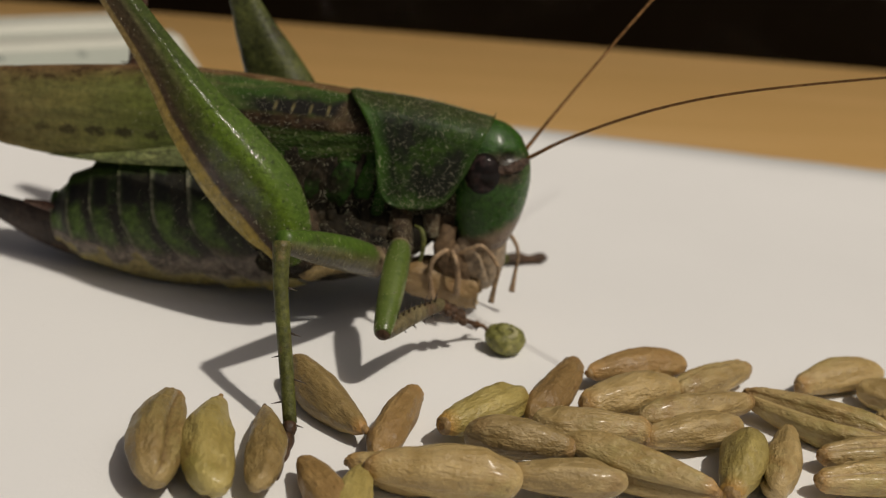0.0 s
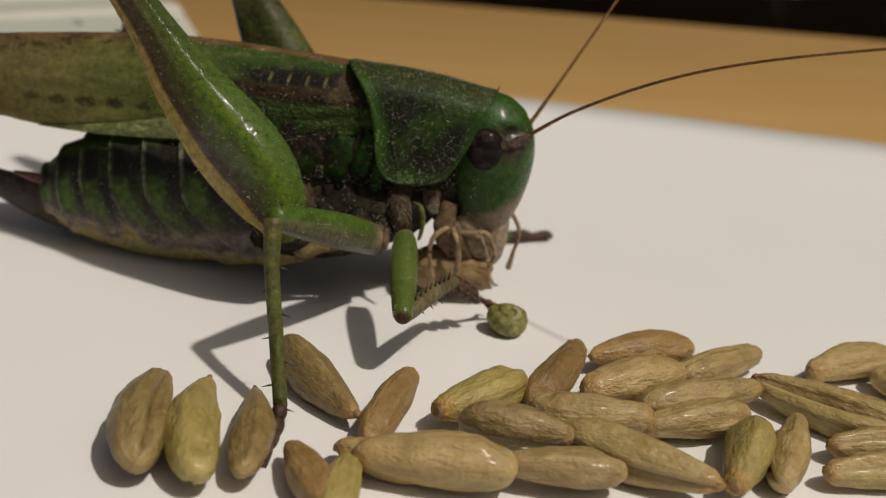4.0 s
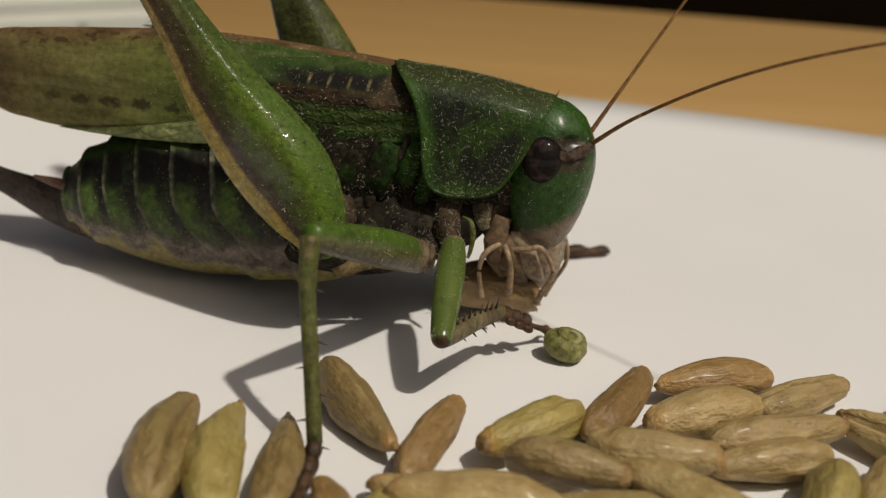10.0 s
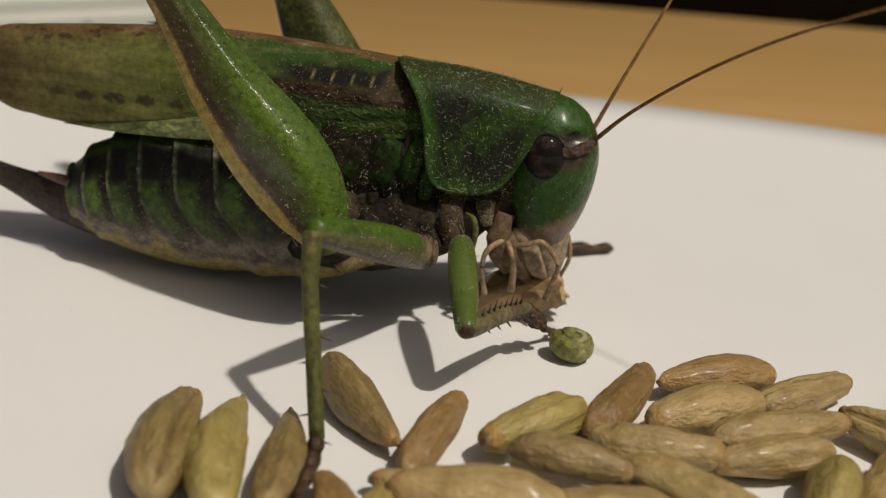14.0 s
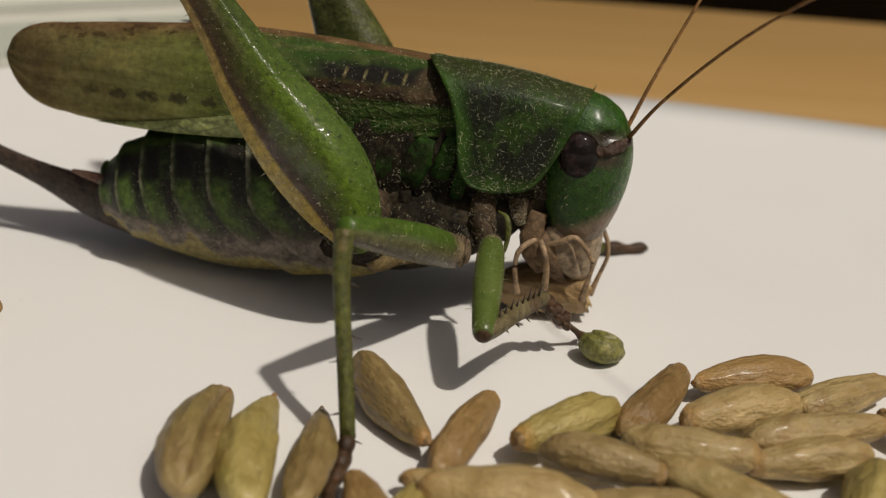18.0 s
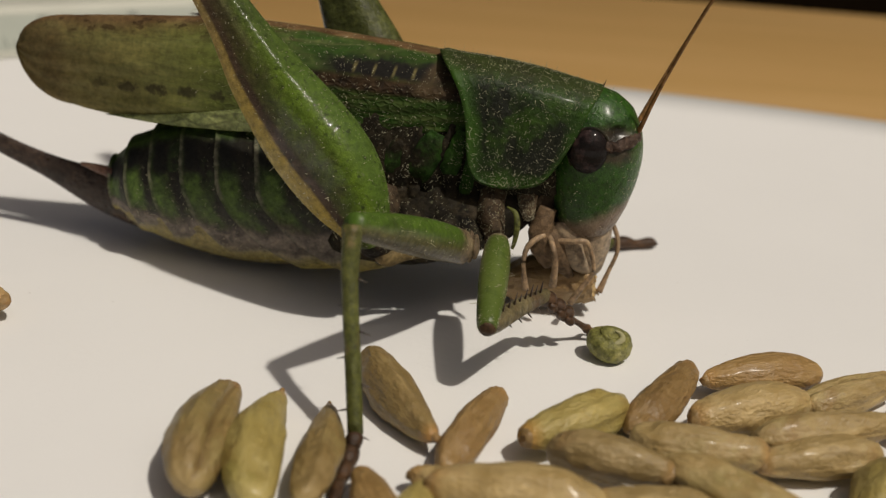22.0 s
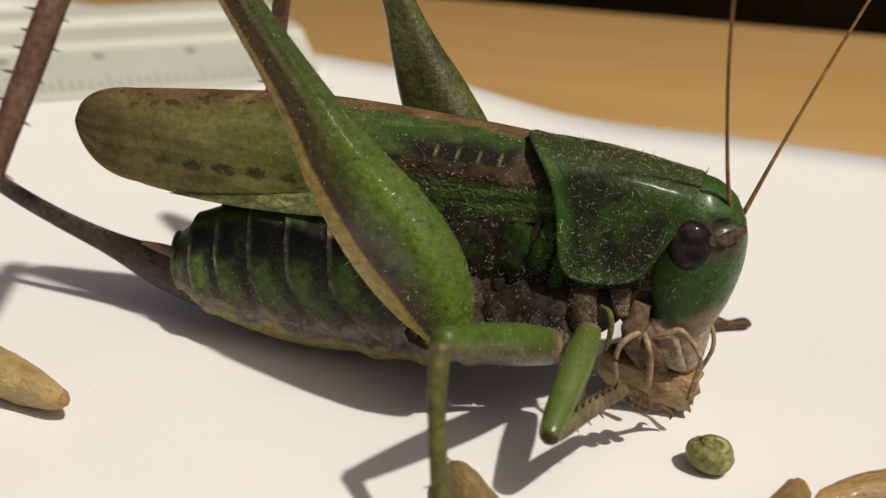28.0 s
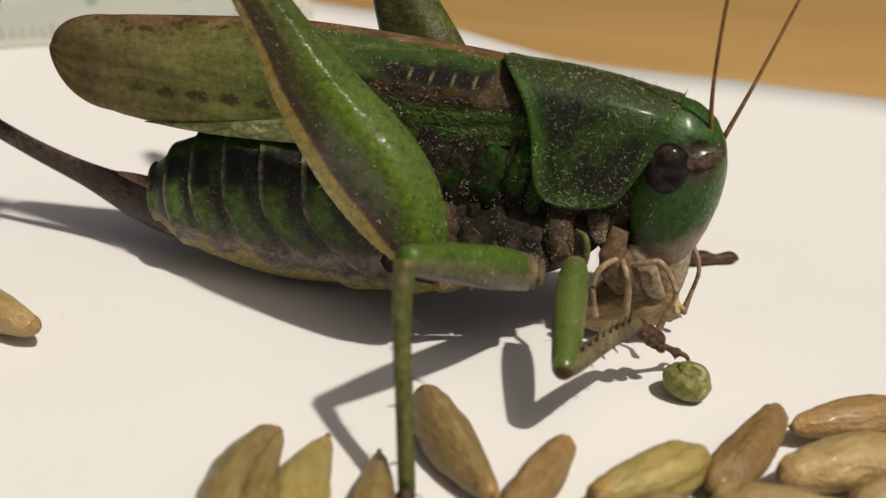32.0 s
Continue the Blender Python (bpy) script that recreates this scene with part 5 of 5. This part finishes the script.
def limb_pose(a, b, up, base):
    """The pose, in the thing's space, of a limb built along +x that runs from a to b."""
    x = (Vector(b) - Vector(a)).normalized()
    z = (Vector(up) - x * Vector(up).dot(x)).normalized()
    y = z.cross(x)
    m = Matrix((x, y, z)).transposed().to_4x4()
    m.translation = (Vector(a) - Vector(base)) * MM
    return m


def limb(name, g, material, root, label):
    """A limb in its own space, along +x from its joint."""
    ob = new(name, mesh_of(name, g, material))
    ob.parent = root
    ORIGIN[ob] = (0, 0, 0)
    return tagged(ob, label=label)


def front_leg(root):
    """Near front leg: thigh, shank and foot move on their joints."""
    part("hip_joint", tube([(0.30, -5.4, 8.1), (0.80, -5.7, 7.9), (0.98, -6.0, 7.2), (0.92, -6.1, 6.3), (0.80, -6.1, 5.8)], [0.06, 0.15, 0.19, 0.14, 0.10], 10, 20, 0.6, (1, 0, 0)), SHANK, root, "narrow yellow-green front hip spur")
    th = limb("front_thigh", tube([(0, 0, 0), (1.2, 0, 0), (3.6, 0, 0), (7.1, 0, 0), (7.9, 0, 0)], [0.60, 0.80, 0.84, 0.66, 0.50], 20, 32), GLOSSY_LEG, root, "glossy green front thigh")
    g = tube([(0, 0, 0), (1.2, 0, 0), (3.6, 0, 0), (7.1, 0, 0), (7.9, 0, 0)], [0.60, 0.80, 0.84, 0.66, 0.50], 16, 24)
    part("dust", fibres(g, 260, 0.16, 0.011, 51), DUST, th, kind="stuff")
    part("hair", fibres(g, 110, 0.30, 0.012, 52, None, 0.8), DUST, th, kind="stuff")
    part("knee_cap", ball((7.75, 0, -0.05), 0.40, 0.50, 0.52, 10, 8), FOOT, th, "brown knee cap")
    sh = limb("front_shank", tube([(0, 0, 0), (1.0, 0, 0), (3.6, 0, 0.1), (6.6, 0, 0)], [0.52, 0.56, 0.52, 0.42], 14, 20), FRONT_SHANK, root, "spiny olive-beige front shank")
    spines([(1.3 + 0.62 * k, -0.22, 0.40) for k in range(8)], [(0.35, -0.25, 1)], 0.75, 0.085, 1, sh)
    spines([(1.9 + 1.1 * k, -0.2, -0.40) for k in range(4)], [(0.4, -0.5, -1)], 0.32, 0.07, 1, sh)
    ft = limb("front_foot", tube([(0, 0, 0), (0.55, 0, 0.05), (1.0, 0, 0.0), (1.5, 0, 0.06), (1.95, 0, 0.0), (2.5, 0, 0.06), (3.0, 0, 0.02), (4.2, 0, 0.10), (4.75, 0, 0.14)], [0.40, 0.50, 0.30, 0.52, 0.28, 0.52, 0.20, 0.19, 0.30], 16, 40), FOOT, root, "brown jointed front foot with claws")
    for s in (-1, 1):
        part("claw", tube([(4.6, s * 0.05, 0.14), (5.05, s * 0.36, 0.26), (5.45, s * 0.46, 0.12), (5.62, s * 0.42, -0.18)], [0.17, 0.14, 0.10, 0.03], 8, 12), FOOT, ft, "small dark hooked claw")
        for x in (0.75, 1.65, 2.6):
            part("pad", ball((x, s * 0.40, -0.20), 0.42, 0.26, 0.26, 12, 8), FOOT, ft)
    # far front leg, stretched out on the paper
    part("front_thigh", tube([(1.2, 1.4, 7.4), (2.6, 4.8, 2.6)], [0.8, 0.6], 12, 8), LEG_GREEN, root, "far green front thigh")
    part("front_shank", tube([(2.6, 4.8, 2.4), (5.0, 7.2, 1.1), (7.2, 8.6, 0.65)], [0.55, 0.5, 0.42], 12, 12), SHANK, root, "far olive-grey front shank")
    part("front_foot", tube([(7.2, 8.6, 0.6), (8.2, 9.1, 0.55), (9.0, 9.4, 0.4), (10.0, 9.8, 0.45), (10.5, 10.0, 0.3)], [0.40, 0.48, 0.32, 0.40, 0.15], 10, 16), FOOT, root, "far grey-brown front foot")
    return th, sh, ft


def green_seed():
    """A small lens-shaped seed with a pressed-in rim."""
    rings = []
    for i in range(28):
        a = -math.pi / 2 + math.pi * (i + 0.1) / 27.2
        r = []
        for j in range(48):
            b = 2 * math.pi * j / 48
            q = 1 + 0.06 * noise.noise((math.cos(b) * 1.5, math.sin(b) * 1.5, i * 0.11)) + 0.05 * math.sin(3 * b)
            d = 0.22 * math.exp(-((a - 0.30 - 0.95 * b / (2 * math.pi)) / 0.15) ** 2) + 0.06 * noise.noise((math.cos(b) * 3, math.sin(b) * 3, a * 3))
            r.append((1.40 * math.cos(a) * math.cos(b) * (q - d), 1.22 * math.cos(a) * math.sin(b) * (q - d), 0.95 * math.sin(a) - (0.22 if i > 24 else 0)))
        rings.append(r)
    m = cuticle("green_seed_coat", (0.225, 0.215, 0.065), (0.165, 0.165, 0.045), (0.34, 0.32, 0.15), 0.35, 0.36, False, 700)
    ob = thing("green_seed", "small round wrinkled yellow-green seed on the paper", "seed", g=grid(rings), material=m)
    part("hilum", tube([(-0.25, -0.62, 0.52), (0.10, -0.55, 0.70), (0.45, -0.25, 0.74), (0.42, 0.15, 0.76), (0.1, 0.35, 0.78)], [0.07, 0.17, 0.19, 0.16, 0.06], 10, 20), plain("cream_scar", (0.36, 0.34, 0.18), 0.6, 0.3, 900, 0.3), ob, "cream seed scar")
    return ob


def gnawed_grain():
    g = grain_geo(7.0, 3.0, 3.1, 77, 0.4)
    rough = []
    for x, y, z in g.v:
        k = 1 + max(0.0, min(1.0, (x + 0.5) / 1.5)) * (0.20 * noise.noise((x * 1.3, y * 1.1, z * 1.1)) + 0.12 * noise.noise((x * 3.1, y * 2.7, z * 2.7)))
        rough.append((min(x, 2.35 + 0.45 * noise.noise((y * 1.6, z * 1.6, 3))), y * k, z * k))
    g.v = rough
    return thing("gnawed_grain", "half-eaten brown cereal grain held at the mouth", "grain", g=g, material=grain_material("chewed_husk", (0.32, 0.21, 0.10), (0.47, 0.33, 0.16), (0.66, 0.48, 0.24), (0.28, 0.19, 0.085)))


# ---- build ----
tabletop()
paper_sheet()
backdrop()
RULE = ruler()
CRICKET = cricket()
PALPS, FEELERS = head_of(CRICKET)
hind_legs(CRICKET)
mid_leg(CRICKET)
THIGH, SHIN, TARSUS = front_leg(CRICKET)
SEED = green_seed()
MEAL = gnawed_grain()
all_grains()


# ---- what moves: near front leg (hip, knee, ankle, toe), the meal (both ends), the antennae (their way and roll), seed, mouth feelers ----
LEG = [
    (0, (-0.25, -6.10, 7.17), (-1.04, -13.13, 4.12), (2.49, -7.80, 3.77), (5.97, -4.25, 0.45)),
    (1, (-0.57, -6.10, 6.66), (-1.33, -13.35, 4.19), (2.06, -7.93, 3.95), (5.71, -3.93, 0.45)),
    (2, (-0.02, -6.10, 6.72), (-0.28, -13.33, 4.10), (2.51, -7.58, 3.93), (6.56, -3.53, 0.45)),
    (3, (-0.11, -6.10, 6.12), (-0.37, -13.53, 4.11), (2.95, -8.08, 3.61), (6.28, -4.53, 0.45)),
    (3.5, (0.23, -6.10, 6.17), (0.35, -13.55, 4.24), (3.34, -7.90, 4.08), (6.78, -4.26, 0.45)),
    (5.5, (-0.19, -6.10, 5.76), (0.35, -13.64, 4.28), (3.11, -7.91, 3.56), (6.11, -4.36, 0.45)),
    (6, (-0.08, -6.10, 5.82), (0.46, -13.65, 4.43), (3.30, -7.97, 3.65), (6.22, -4.25, 0.45)),
    (7, (0.07, -6.10, 5.98), (0.45, -13.64, 4.46), (3.07, -7.82, 3.92), (6.10, -4.14, 0.45)),
    (8, (0.02, -6.10, 6.19), (0.10, -13.62, 4.51), (3.14, -8.04, 3.72), (5.93, -4.39, 0.45)),
    (9, (-0.29, -6.10, 6.37), (-0.25, -13.55, 4.41), (3.16, -8.21, 3.54), (5.91, -4.51, 0.45)),
    (9.5, (-0.26, -6.10, 6.56), (-0.19, -13.48, 4.37), (2.93, -7.96, 3.51), (6.07, -4.73, 0.45)),
    (10, (-0.07, -6.10, 6.69), (-0.07, -13.33, 4.05), (2.94, -7.74, 3.25), (6.28, -4.39, 0.45)),
    (11, (0.19, -6.10, 6.75), (0.94, -13.40, 4.42), (3.97, -7.77, 4.17), (6.70, -3.60, 0.45)),
    (12, (0.27, -6.10, 6.69), (1.12, -13.44, 4.51), (4.14, -7.82, 3.95), (6.23, -4.77, 0.45)),
    (13, (0.29, -6.10, 6.51), (1.21, -13.48, 4.51), (4.14, -7.81, 4.00), (6.40, -5.00, 0.45)),
    (14, (0.19, -6.10, 6.48), (1.12, -13.51, 4.60), (4.18, -7.99, 3.53), (6.11, -4.89, 0.45)),
    (15, (-0.03, -6.10, 6.76), (0.38, -13.41, 4.37), (3.25, -7.74, 3.56), (6.32, -4.49, 0.45)),
    (15.5, (0.03, -6.10, 6.81), (0.30, -13.42, 4.43), (3.23, -7.79, 3.62), (6.25, -4.49, 0.45)),
    (17.5, (-0.08, -6.10, 6.53), (0.46, -13.43, 4.23), (3.59, -7.90, 3.46), (6.21, -4.55, 0.45)),
    (18, (0.09, -6.10, 6.41), (0.32, -13.48, 4.22), (3.33, -7.84, 3.93), (5.87, -5.49, 0.45)),
    (19, (0.01, -6.10, 6.12), (0.50, -13.59, 4.40), (2.90, -7.68, 3.94), (5.94, -5.48, 0.45)),
    (20, (-0.20, -6.10, 6.01), (0.07, -13.62, 4.36), (3.03, -7.95, 3.99), (5.96, -5.41, 0.45)),
    (21, (-0.09, -6.10, 6.22), (0.25, -13.57, 4.37), (3.17, -7.90, 3.88), (5.79, -4.98, 0.45)),
    (22, (-0.03, -6.10, 6.19), (0.11, -13.60, 4.44), (2.90, -7.87, 3.81), (5.83, -5.30, 0.45)),
    (23, (-0.17, -6.10, 6.05), (0.19, -13.63, 4.50), (2.99, -7.91, 3.85), (5.90, -5.21, 0.45)),
    (24, (-0.33, -6.10, 5.91), (0.03, -13.61, 4.25), (3.12, -8.02, 3.81), (5.97, -5.36, 0.45)),
    (24.5, (-0.33, -6.10, 5.92), (0.03, -13.63, 4.34), (2.99, -7.97, 3.87), (5.94, -5.28, 0.45)),
    (26.5, (-0.05, -6.10, 5.63), (0.10, -13.62, 4.00), (2.86, -7.86, 3.61), (6.18, -3.77, 0.45)),
    (27, (0.23, -6.10, 7.02), (0.05, -13.16, 3.96), (2.92, -7.48, 3.35), (6.32, -3.91, 0.45)),
    (27.5, (-0.01, -6.10, 6.62), (-0.28, -13.37, 4.11), (2.27, -7.50, 4.23), (5.98, -3.43, 0.45)),
    (28, (-0.10, -6.10, 6.88), (-1.54, -13.33, 4.64), (1.80, -7.87, 4.42), (5.22, -3.42, 0.45)),
    (28.5, (-0.21, -6.10, 6.33), (-1.20, -13.55, 4.67), (1.86, -7.93, 4.58), (5.33, -3.48, 0.45)),
    (29, (-0.14, -6.10, 6.54), (-1.06, -13.38, 4.21), (2.04, -7.79, 4.46), (5.40, -3.91, 0.45)),
    (29.5, (-0.37, -6.10, 6.74), (-0.97, -13.34, 4.18), (2.25, -7.83, 3.59), (5.74, -4.01, 0.45)),
    (30, (-0.18, -6.10, 6.26), (-0.41, -13.55, 4.34), (2.78, -8.01, 4.04), (6.18, -3.88, 0.45)),
    (30.5, (0.04, -6.10, 6.41), (-0.14, -13.50, 4.30), (2.99, -7.93, 3.95), (6.36, -3.88, 0.45)),
    (31, (0.14, -6.10, 6.76), (0.35, -13.38, 4.25), (3.80, -8.00, 3.93), (6.89, -4.18, 0.45)),
    (31.5, (0.36, -6.10, 6.55), (0.53, -13.48, 4.38), (3.77, -7.97, 4.19), (6.85, -4.46, 0.45)),
    (32, (0.43, -6.10, 6.41), (0.59, -13.52, 4.35), (3.81, -7.98, 4.23), (6.95, -4.58, 0.45)),
]
FOOD = [
    (0, (-0.26, -1.70, 3.49), (5.58, -1.90, 2.33)),
    (1, (-0.85, -1.70, 3.10), (5.64, -1.90, 2.85)),
    (2, (0.25, -1.70, 3.25), (6.09, -1.90, 2.30)),
    (3, (-0.22, -1.70, 2.58), (5.79, -1.90, 1.76)),
    (3.5, (-0.75, -1.70, 2.44), (6.22, -1.90, 2.31)),
    (5.5, (-1.26, -1.70, 1.58), (6.33, -1.90, 2.08)),
    (6, (-1.42, -1.70, 1.86), (6.40, -1.90, 2.03)),
    (7, (-1.52, -1.70, 1.97), (6.08, -1.90, 2.22)),
    (8, (-1.95, -1.70, 1.88), (6.06, -1.90, 1.96)),
    (9, (-1.76, -1.70, 1.96), (5.99, -1.90, 1.95)),
    (9.5, (-1.52, -1.70, 2.32), (5.21, -1.90, 2.11)),
    (10, (-1.46, -1.70, 2.09), (5.34, -1.90, 2.04)),
    (11, (-1.16, -1.70, 1.06), (6.02, -1.90, 2.95)),
    (12, (-1.01, -1.70, 0.32), (6.58, -1.90, 2.38)),
    (13, (-1.13, -1.70, 0.20), (6.44, -1.90, 2.41)),
    (14, (-0.69, -1.70, 0.26), (6.66, -1.90, 2.44)),
    (15, (-1.40, -1.70, 1.01), (6.09, -1.90, 2.16)),
    (15.5, (-1.49, -1.70, 1.78), (6.23, -1.90, 1.88)),
    (17.5, (-1.39, -1.70, 1.60), (6.55, -1.90, 1.29)),
    (18, (-1.52, -1.70, 1.74), (6.28, -1.90, 1.80)),
    (19, (-1.79, -1.70, 2.30), (5.96, -1.90, 2.18)),
    (20, (-1.69, -1.70, 2.12), (5.47, -1.90, 2.02)),
    (21, (-1.66, -1.70, 1.11), (6.19, -1.90, 2.58)),
    (22, (-1.77, -1.70, 1.56), (6.04, -1.90, 2.29)),
    (23, (-1.76, -1.70, 1.30), (5.92, -1.90, 2.37)),
    (24, (-1.93, -1.70, 1.61), (6.11, -1.90, 1.72)),
    (24.5, (-1.94, -1.70, 1.82), (6.28, -1.90, 1.10)),
    (26.5, (-1.90, -1.70, 2.45), (5.83, -1.90, 1.56)),
    (27, (-2.39, -1.70, 2.08), (5.73, -1.90, 1.77)),
    (27.5, (-2.14, -1.70, 1.96), (5.55, -1.90, 1.81)),
    (28, (-1.12, -1.70, 3.35), (6.40, -1.90, 1.45)),
    (28.5, (-1.15, -1.70, 3.24), (5.98, -1.90, 1.60)),
    (29, (-1.32, -1.70, 3.47), (5.56, -1.90, 2.57)),
    (29.5, (-1.23, -1.70, 2.63), (5.46, -1.90, 1.58)),
    (30, (-0.91, -1.70, 1.88), (5.98, -1.90, 2.16)),
    (30.5, (-1.03, -1.70, 0.83), (6.01, -1.90, 2.52)),
    (31, (-0.72, -1.70, 0.55), (6.71, -1.90, 2.44)),
    (31.5, (-1.02, -1.70, 1.26), (6.55, -1.90, 2.14)),
    (32, (-0.93, -1.70, 0.80), (6.28, -1.90, 3.06)),
]
NEAR_FEELER = [
    (0, (0.612, -0.500, 0.612), -30),
    (1, (0.623, -0.500, 0.602), -30),
    (2, (0.602, -0.500, 0.623), -15),
    (3, (0.602, -0.500, 0.623), -15),
    (5.5, (0.568, -0.500, 0.654), 0),
    (7, (0.557, -0.500, 0.663), 0),
    (9, (0.545, -0.500, 0.673), 0),
    (11, (0.568, -0.500, 0.654), 15),
    (12, (0.509, -0.500, 0.701), 0),
    (13, (0.509, -0.500, 0.701), 0),
    (14, (0.484, -0.500, 0.718), 15),
    (15, (0.393, -0.500, 0.772), 15),
    (15.5, (0.338, -0.500, 0.797), 0),
    (17.5, (0.352, -0.500, 0.791), 15),
    (18.5, (0.380, -0.500, 0.778), 0),
    (19.5, (0.393, -0.500, 0.772), 0),
    (20, (0.497, -0.500, 0.709), -45),
    (20.5, (0.509, -0.500, 0.701), -45),
    (21, (0.254, -0.200, 0.946), -30),
    (21.5, (0.286, -0.200, 0.937), -30),
    (22.5, (0.237, -0.200, 0.951), -30),
    (23.5, (0.367, -0.200, 0.908), -30),
    (24.5, (0.286, -0.200, 0.937), -30),
    (26.5, (0.303, -0.200, 0.932), -30),
    (27, (0.286, -0.200, 0.937), -30),
    (27.5, (0.254, -0.200, 0.946), -15),
    (28, (-0.220, -0.200, 0.955), 75),
    (29, (-0.204, -0.200, 0.958), 105),
    (30, (-0.153, -0.200, 0.968), 120),
    (31, (-0.102, -0.200, 0.974), 135),
    (32, (-0.136, -0.200, 0.970), 135),
]
FAR_FEELER = [
    (0, (0.562, 0.200, 0.803), 45),
    (1, (0.603, 0.200, 0.772), 75),
    (2, (0.534, 0.200, 0.822), 60),
    (3, (0.534, 0.200, 0.822), 75),
    (5.5, (0.460, 0.200, 0.865), 45),
    (7, (0.460, 0.200, 0.865), 30),
    (9, (0.430, 0.200, 0.881), 45),
    (11, (0.534, 0.200, 0.822), 60),
    (12, (0.505, 0.200, 0.840), 60),
    (13, (0.445, 0.200, 0.873), 60),
    (14, (0.414, 0.200, 0.888), 45),
    (15, (0.351, 0.200, 0.915), 30),
    (15.5, (0.286, 0.200, 0.937), 15),
    (17.5, (0.399, 0.200, 0.895), 30),
    (18.5, (0.335, 0.200, 0.921), 15),
    (19.5, (0.383, 0.200, 0.902), 30),
    (20, (0.445, 0.200, 0.873), 60),
    (20.5, (0.460, 0.200, 0.865), 75),
    (21, (0.430, 0.200, 0.881), 45),
    (21.5, (0.445, 0.200, 0.873), 45),
    (22.5, (0.335, 0.200, 0.921), 15),
    (23.5, (0.460, 0.200, 0.865), 45),
    (24.5, (0.399, 0.200, 0.895), 45),
    (26.5, (0.367, 0.200, 0.908), 45),
    (27, (0.351, 0.200, 0.915), 15),
    (27.5, (0.367, 0.200, 0.908), 30),
    (28, (0.351, 0.200, 0.915), 30),
    (29, (0.383, 0.200, 0.902), 45),
    (30, (0.383, 0.200, 0.902), 60),
    (31, (0.399, 0.200, 0.895), 75),
    (32, (0.383, 0.200, 0.902), 75),
]
EARLY = pose(3.47 * MM, -1.07 * MM, 7.85 * MM) @ pose(0, 0, 0, 0, -1.49, 0) @ pose(0, 0, 0, 0, 0, -3.06) @ pose(-3 * MM, 2 * MM, -8 * MM)
TURNED = 4.5  # until then the animal stands a little more turned and further back
SEED_SPOTS = [(0.0, 7.21, -6.27, 0, 0), (1.0, 7.24, -6.15, 1, 3), (2.0, 7.27, -5.85, 2, 6), (3.0, 7.31, -6.22, 3, 9), (3.5, 7.28, -6.14, 4, 10), (5.5, 7.15, -6.75, -4, 22), (7.0, 7.06, -6.66, -1, 30), (9.0, 6.98, -6.72, 8, 40), (11.0, 7.16, -6.36, -8, 15), (13.0, 7.17, -6.9, 0, 20), (15.0, 7.34, -6.97, -20, 12), (15.5, 7.11, -6.7, -25, 10), (17.5, 6.91, -7.22, -30, 0), (19.0, 7.36, -7.53, -38, -15), (20.0, 7.03, -7.63, 0, 10), (22.0, 7.01, -7.4, 2, 14), (24.0, 7.11, -7.46, 4, 19), (24.5, 7.04, -7.54, 4, 20), (26.5, 7.04, -7.5, -3, 28), (27.0, 7.04, -7.45, -5, 30), (32.0, 7.0, -7.43, 0, 35)]


def feeler_pose(ob, way, roll, shift):
    x = Vector(way).normalized()
    z = (Vector((0, 0, 1)) - x * x.z).normalized()
    m = Matrix((x, z.cross(x), z)).transposed().to_4x4() @ pose(0, 0, 0, roll)
    m.translation = ob.location + Vector((shift * MM, 0, 0))
    return m


def motions():
    base = ORIGIN[CRICKET]
    stand = Matrix.Translation(Vector(base) * MM)
    walk(CRICKET, [(t, EARLY @ stand) for t in (0.0, 1.5, 3.5)] + [(t, stand) for t in (5.5, 16.0, 32.0)])
    back = (EARLY.inverted(), EARLY.to_3x3().inverted())
    rows = [[], [], []]
    for t, *joints in LEG:
        hip, knee, ankle, toe = ([(back[0] @ (Vector(p) * MM)) / MM for p in joints] if t < TURNED else joints)
        rows[0].append((t, limb_pose(hip, knee, (0, 0, 1), base)))
        rows[1].append((t, limb_pose(knee, ankle, (-0.3, 0, 1), base)))
        rows[2].append((t, limb_pose(ankle, toe, (0, 0, 1), base)))
    for ob, r in zip((THIGH, SHIN, TARSUS), rows):
        walk(ob, r)
    meal = []
    for t, a, b in FOOD:
        m = limb_pose(a, b, (0, 0, 1), (0, 0, 0))
        m.translation = (Vector(b) * MM) - m.to_3x3() @ Vector((2.5 * MM, 0, 0))
        meal.append((t, m))
    walk(MEAL, meal)
    for ob, table_, shift in ((FEELERS[0], NEAR_FEELER, -0.55), (FEELERS[1], FAR_FEELER, 0.2)):
        walk(ob, [(t, feeler_pose(ob, back[1] @ Vector(way) if t < TURNED else way, roll, shift if t > 27.8 else 0)) for t, way, roll in table_])
    walk(SEED, [(t, pose(x * MM, y * MM, 0.98 * MM, 18 + a, 10, b)) for t, x, y, a, b in SEED_SPOTS])
    rest = RULE.location.copy()
    slid = rest + Vector((7.0, 4.6, 0)) * MM  # the ruler is pushed a little along its length early on
    walk(RULE, [(t, Matrix.Translation(p)) for t, p in ((0.0, slid), (3.5, slid), (5.5, rest), (32.0, rest))])
    rnd = random.Random(4)
    for k, ob in enumerate(PALPS):
        at = ob.location.copy()
        out = []
        for i in range(41):
            t = 32.0 * i / 40
            out.append((t, pose(at.x, at.y, at.z, rnd.uniform(-10, 10), rnd.uniform(-16, 10), rnd.uniform(-8, 8))))
        walk(ob, out)


motions()
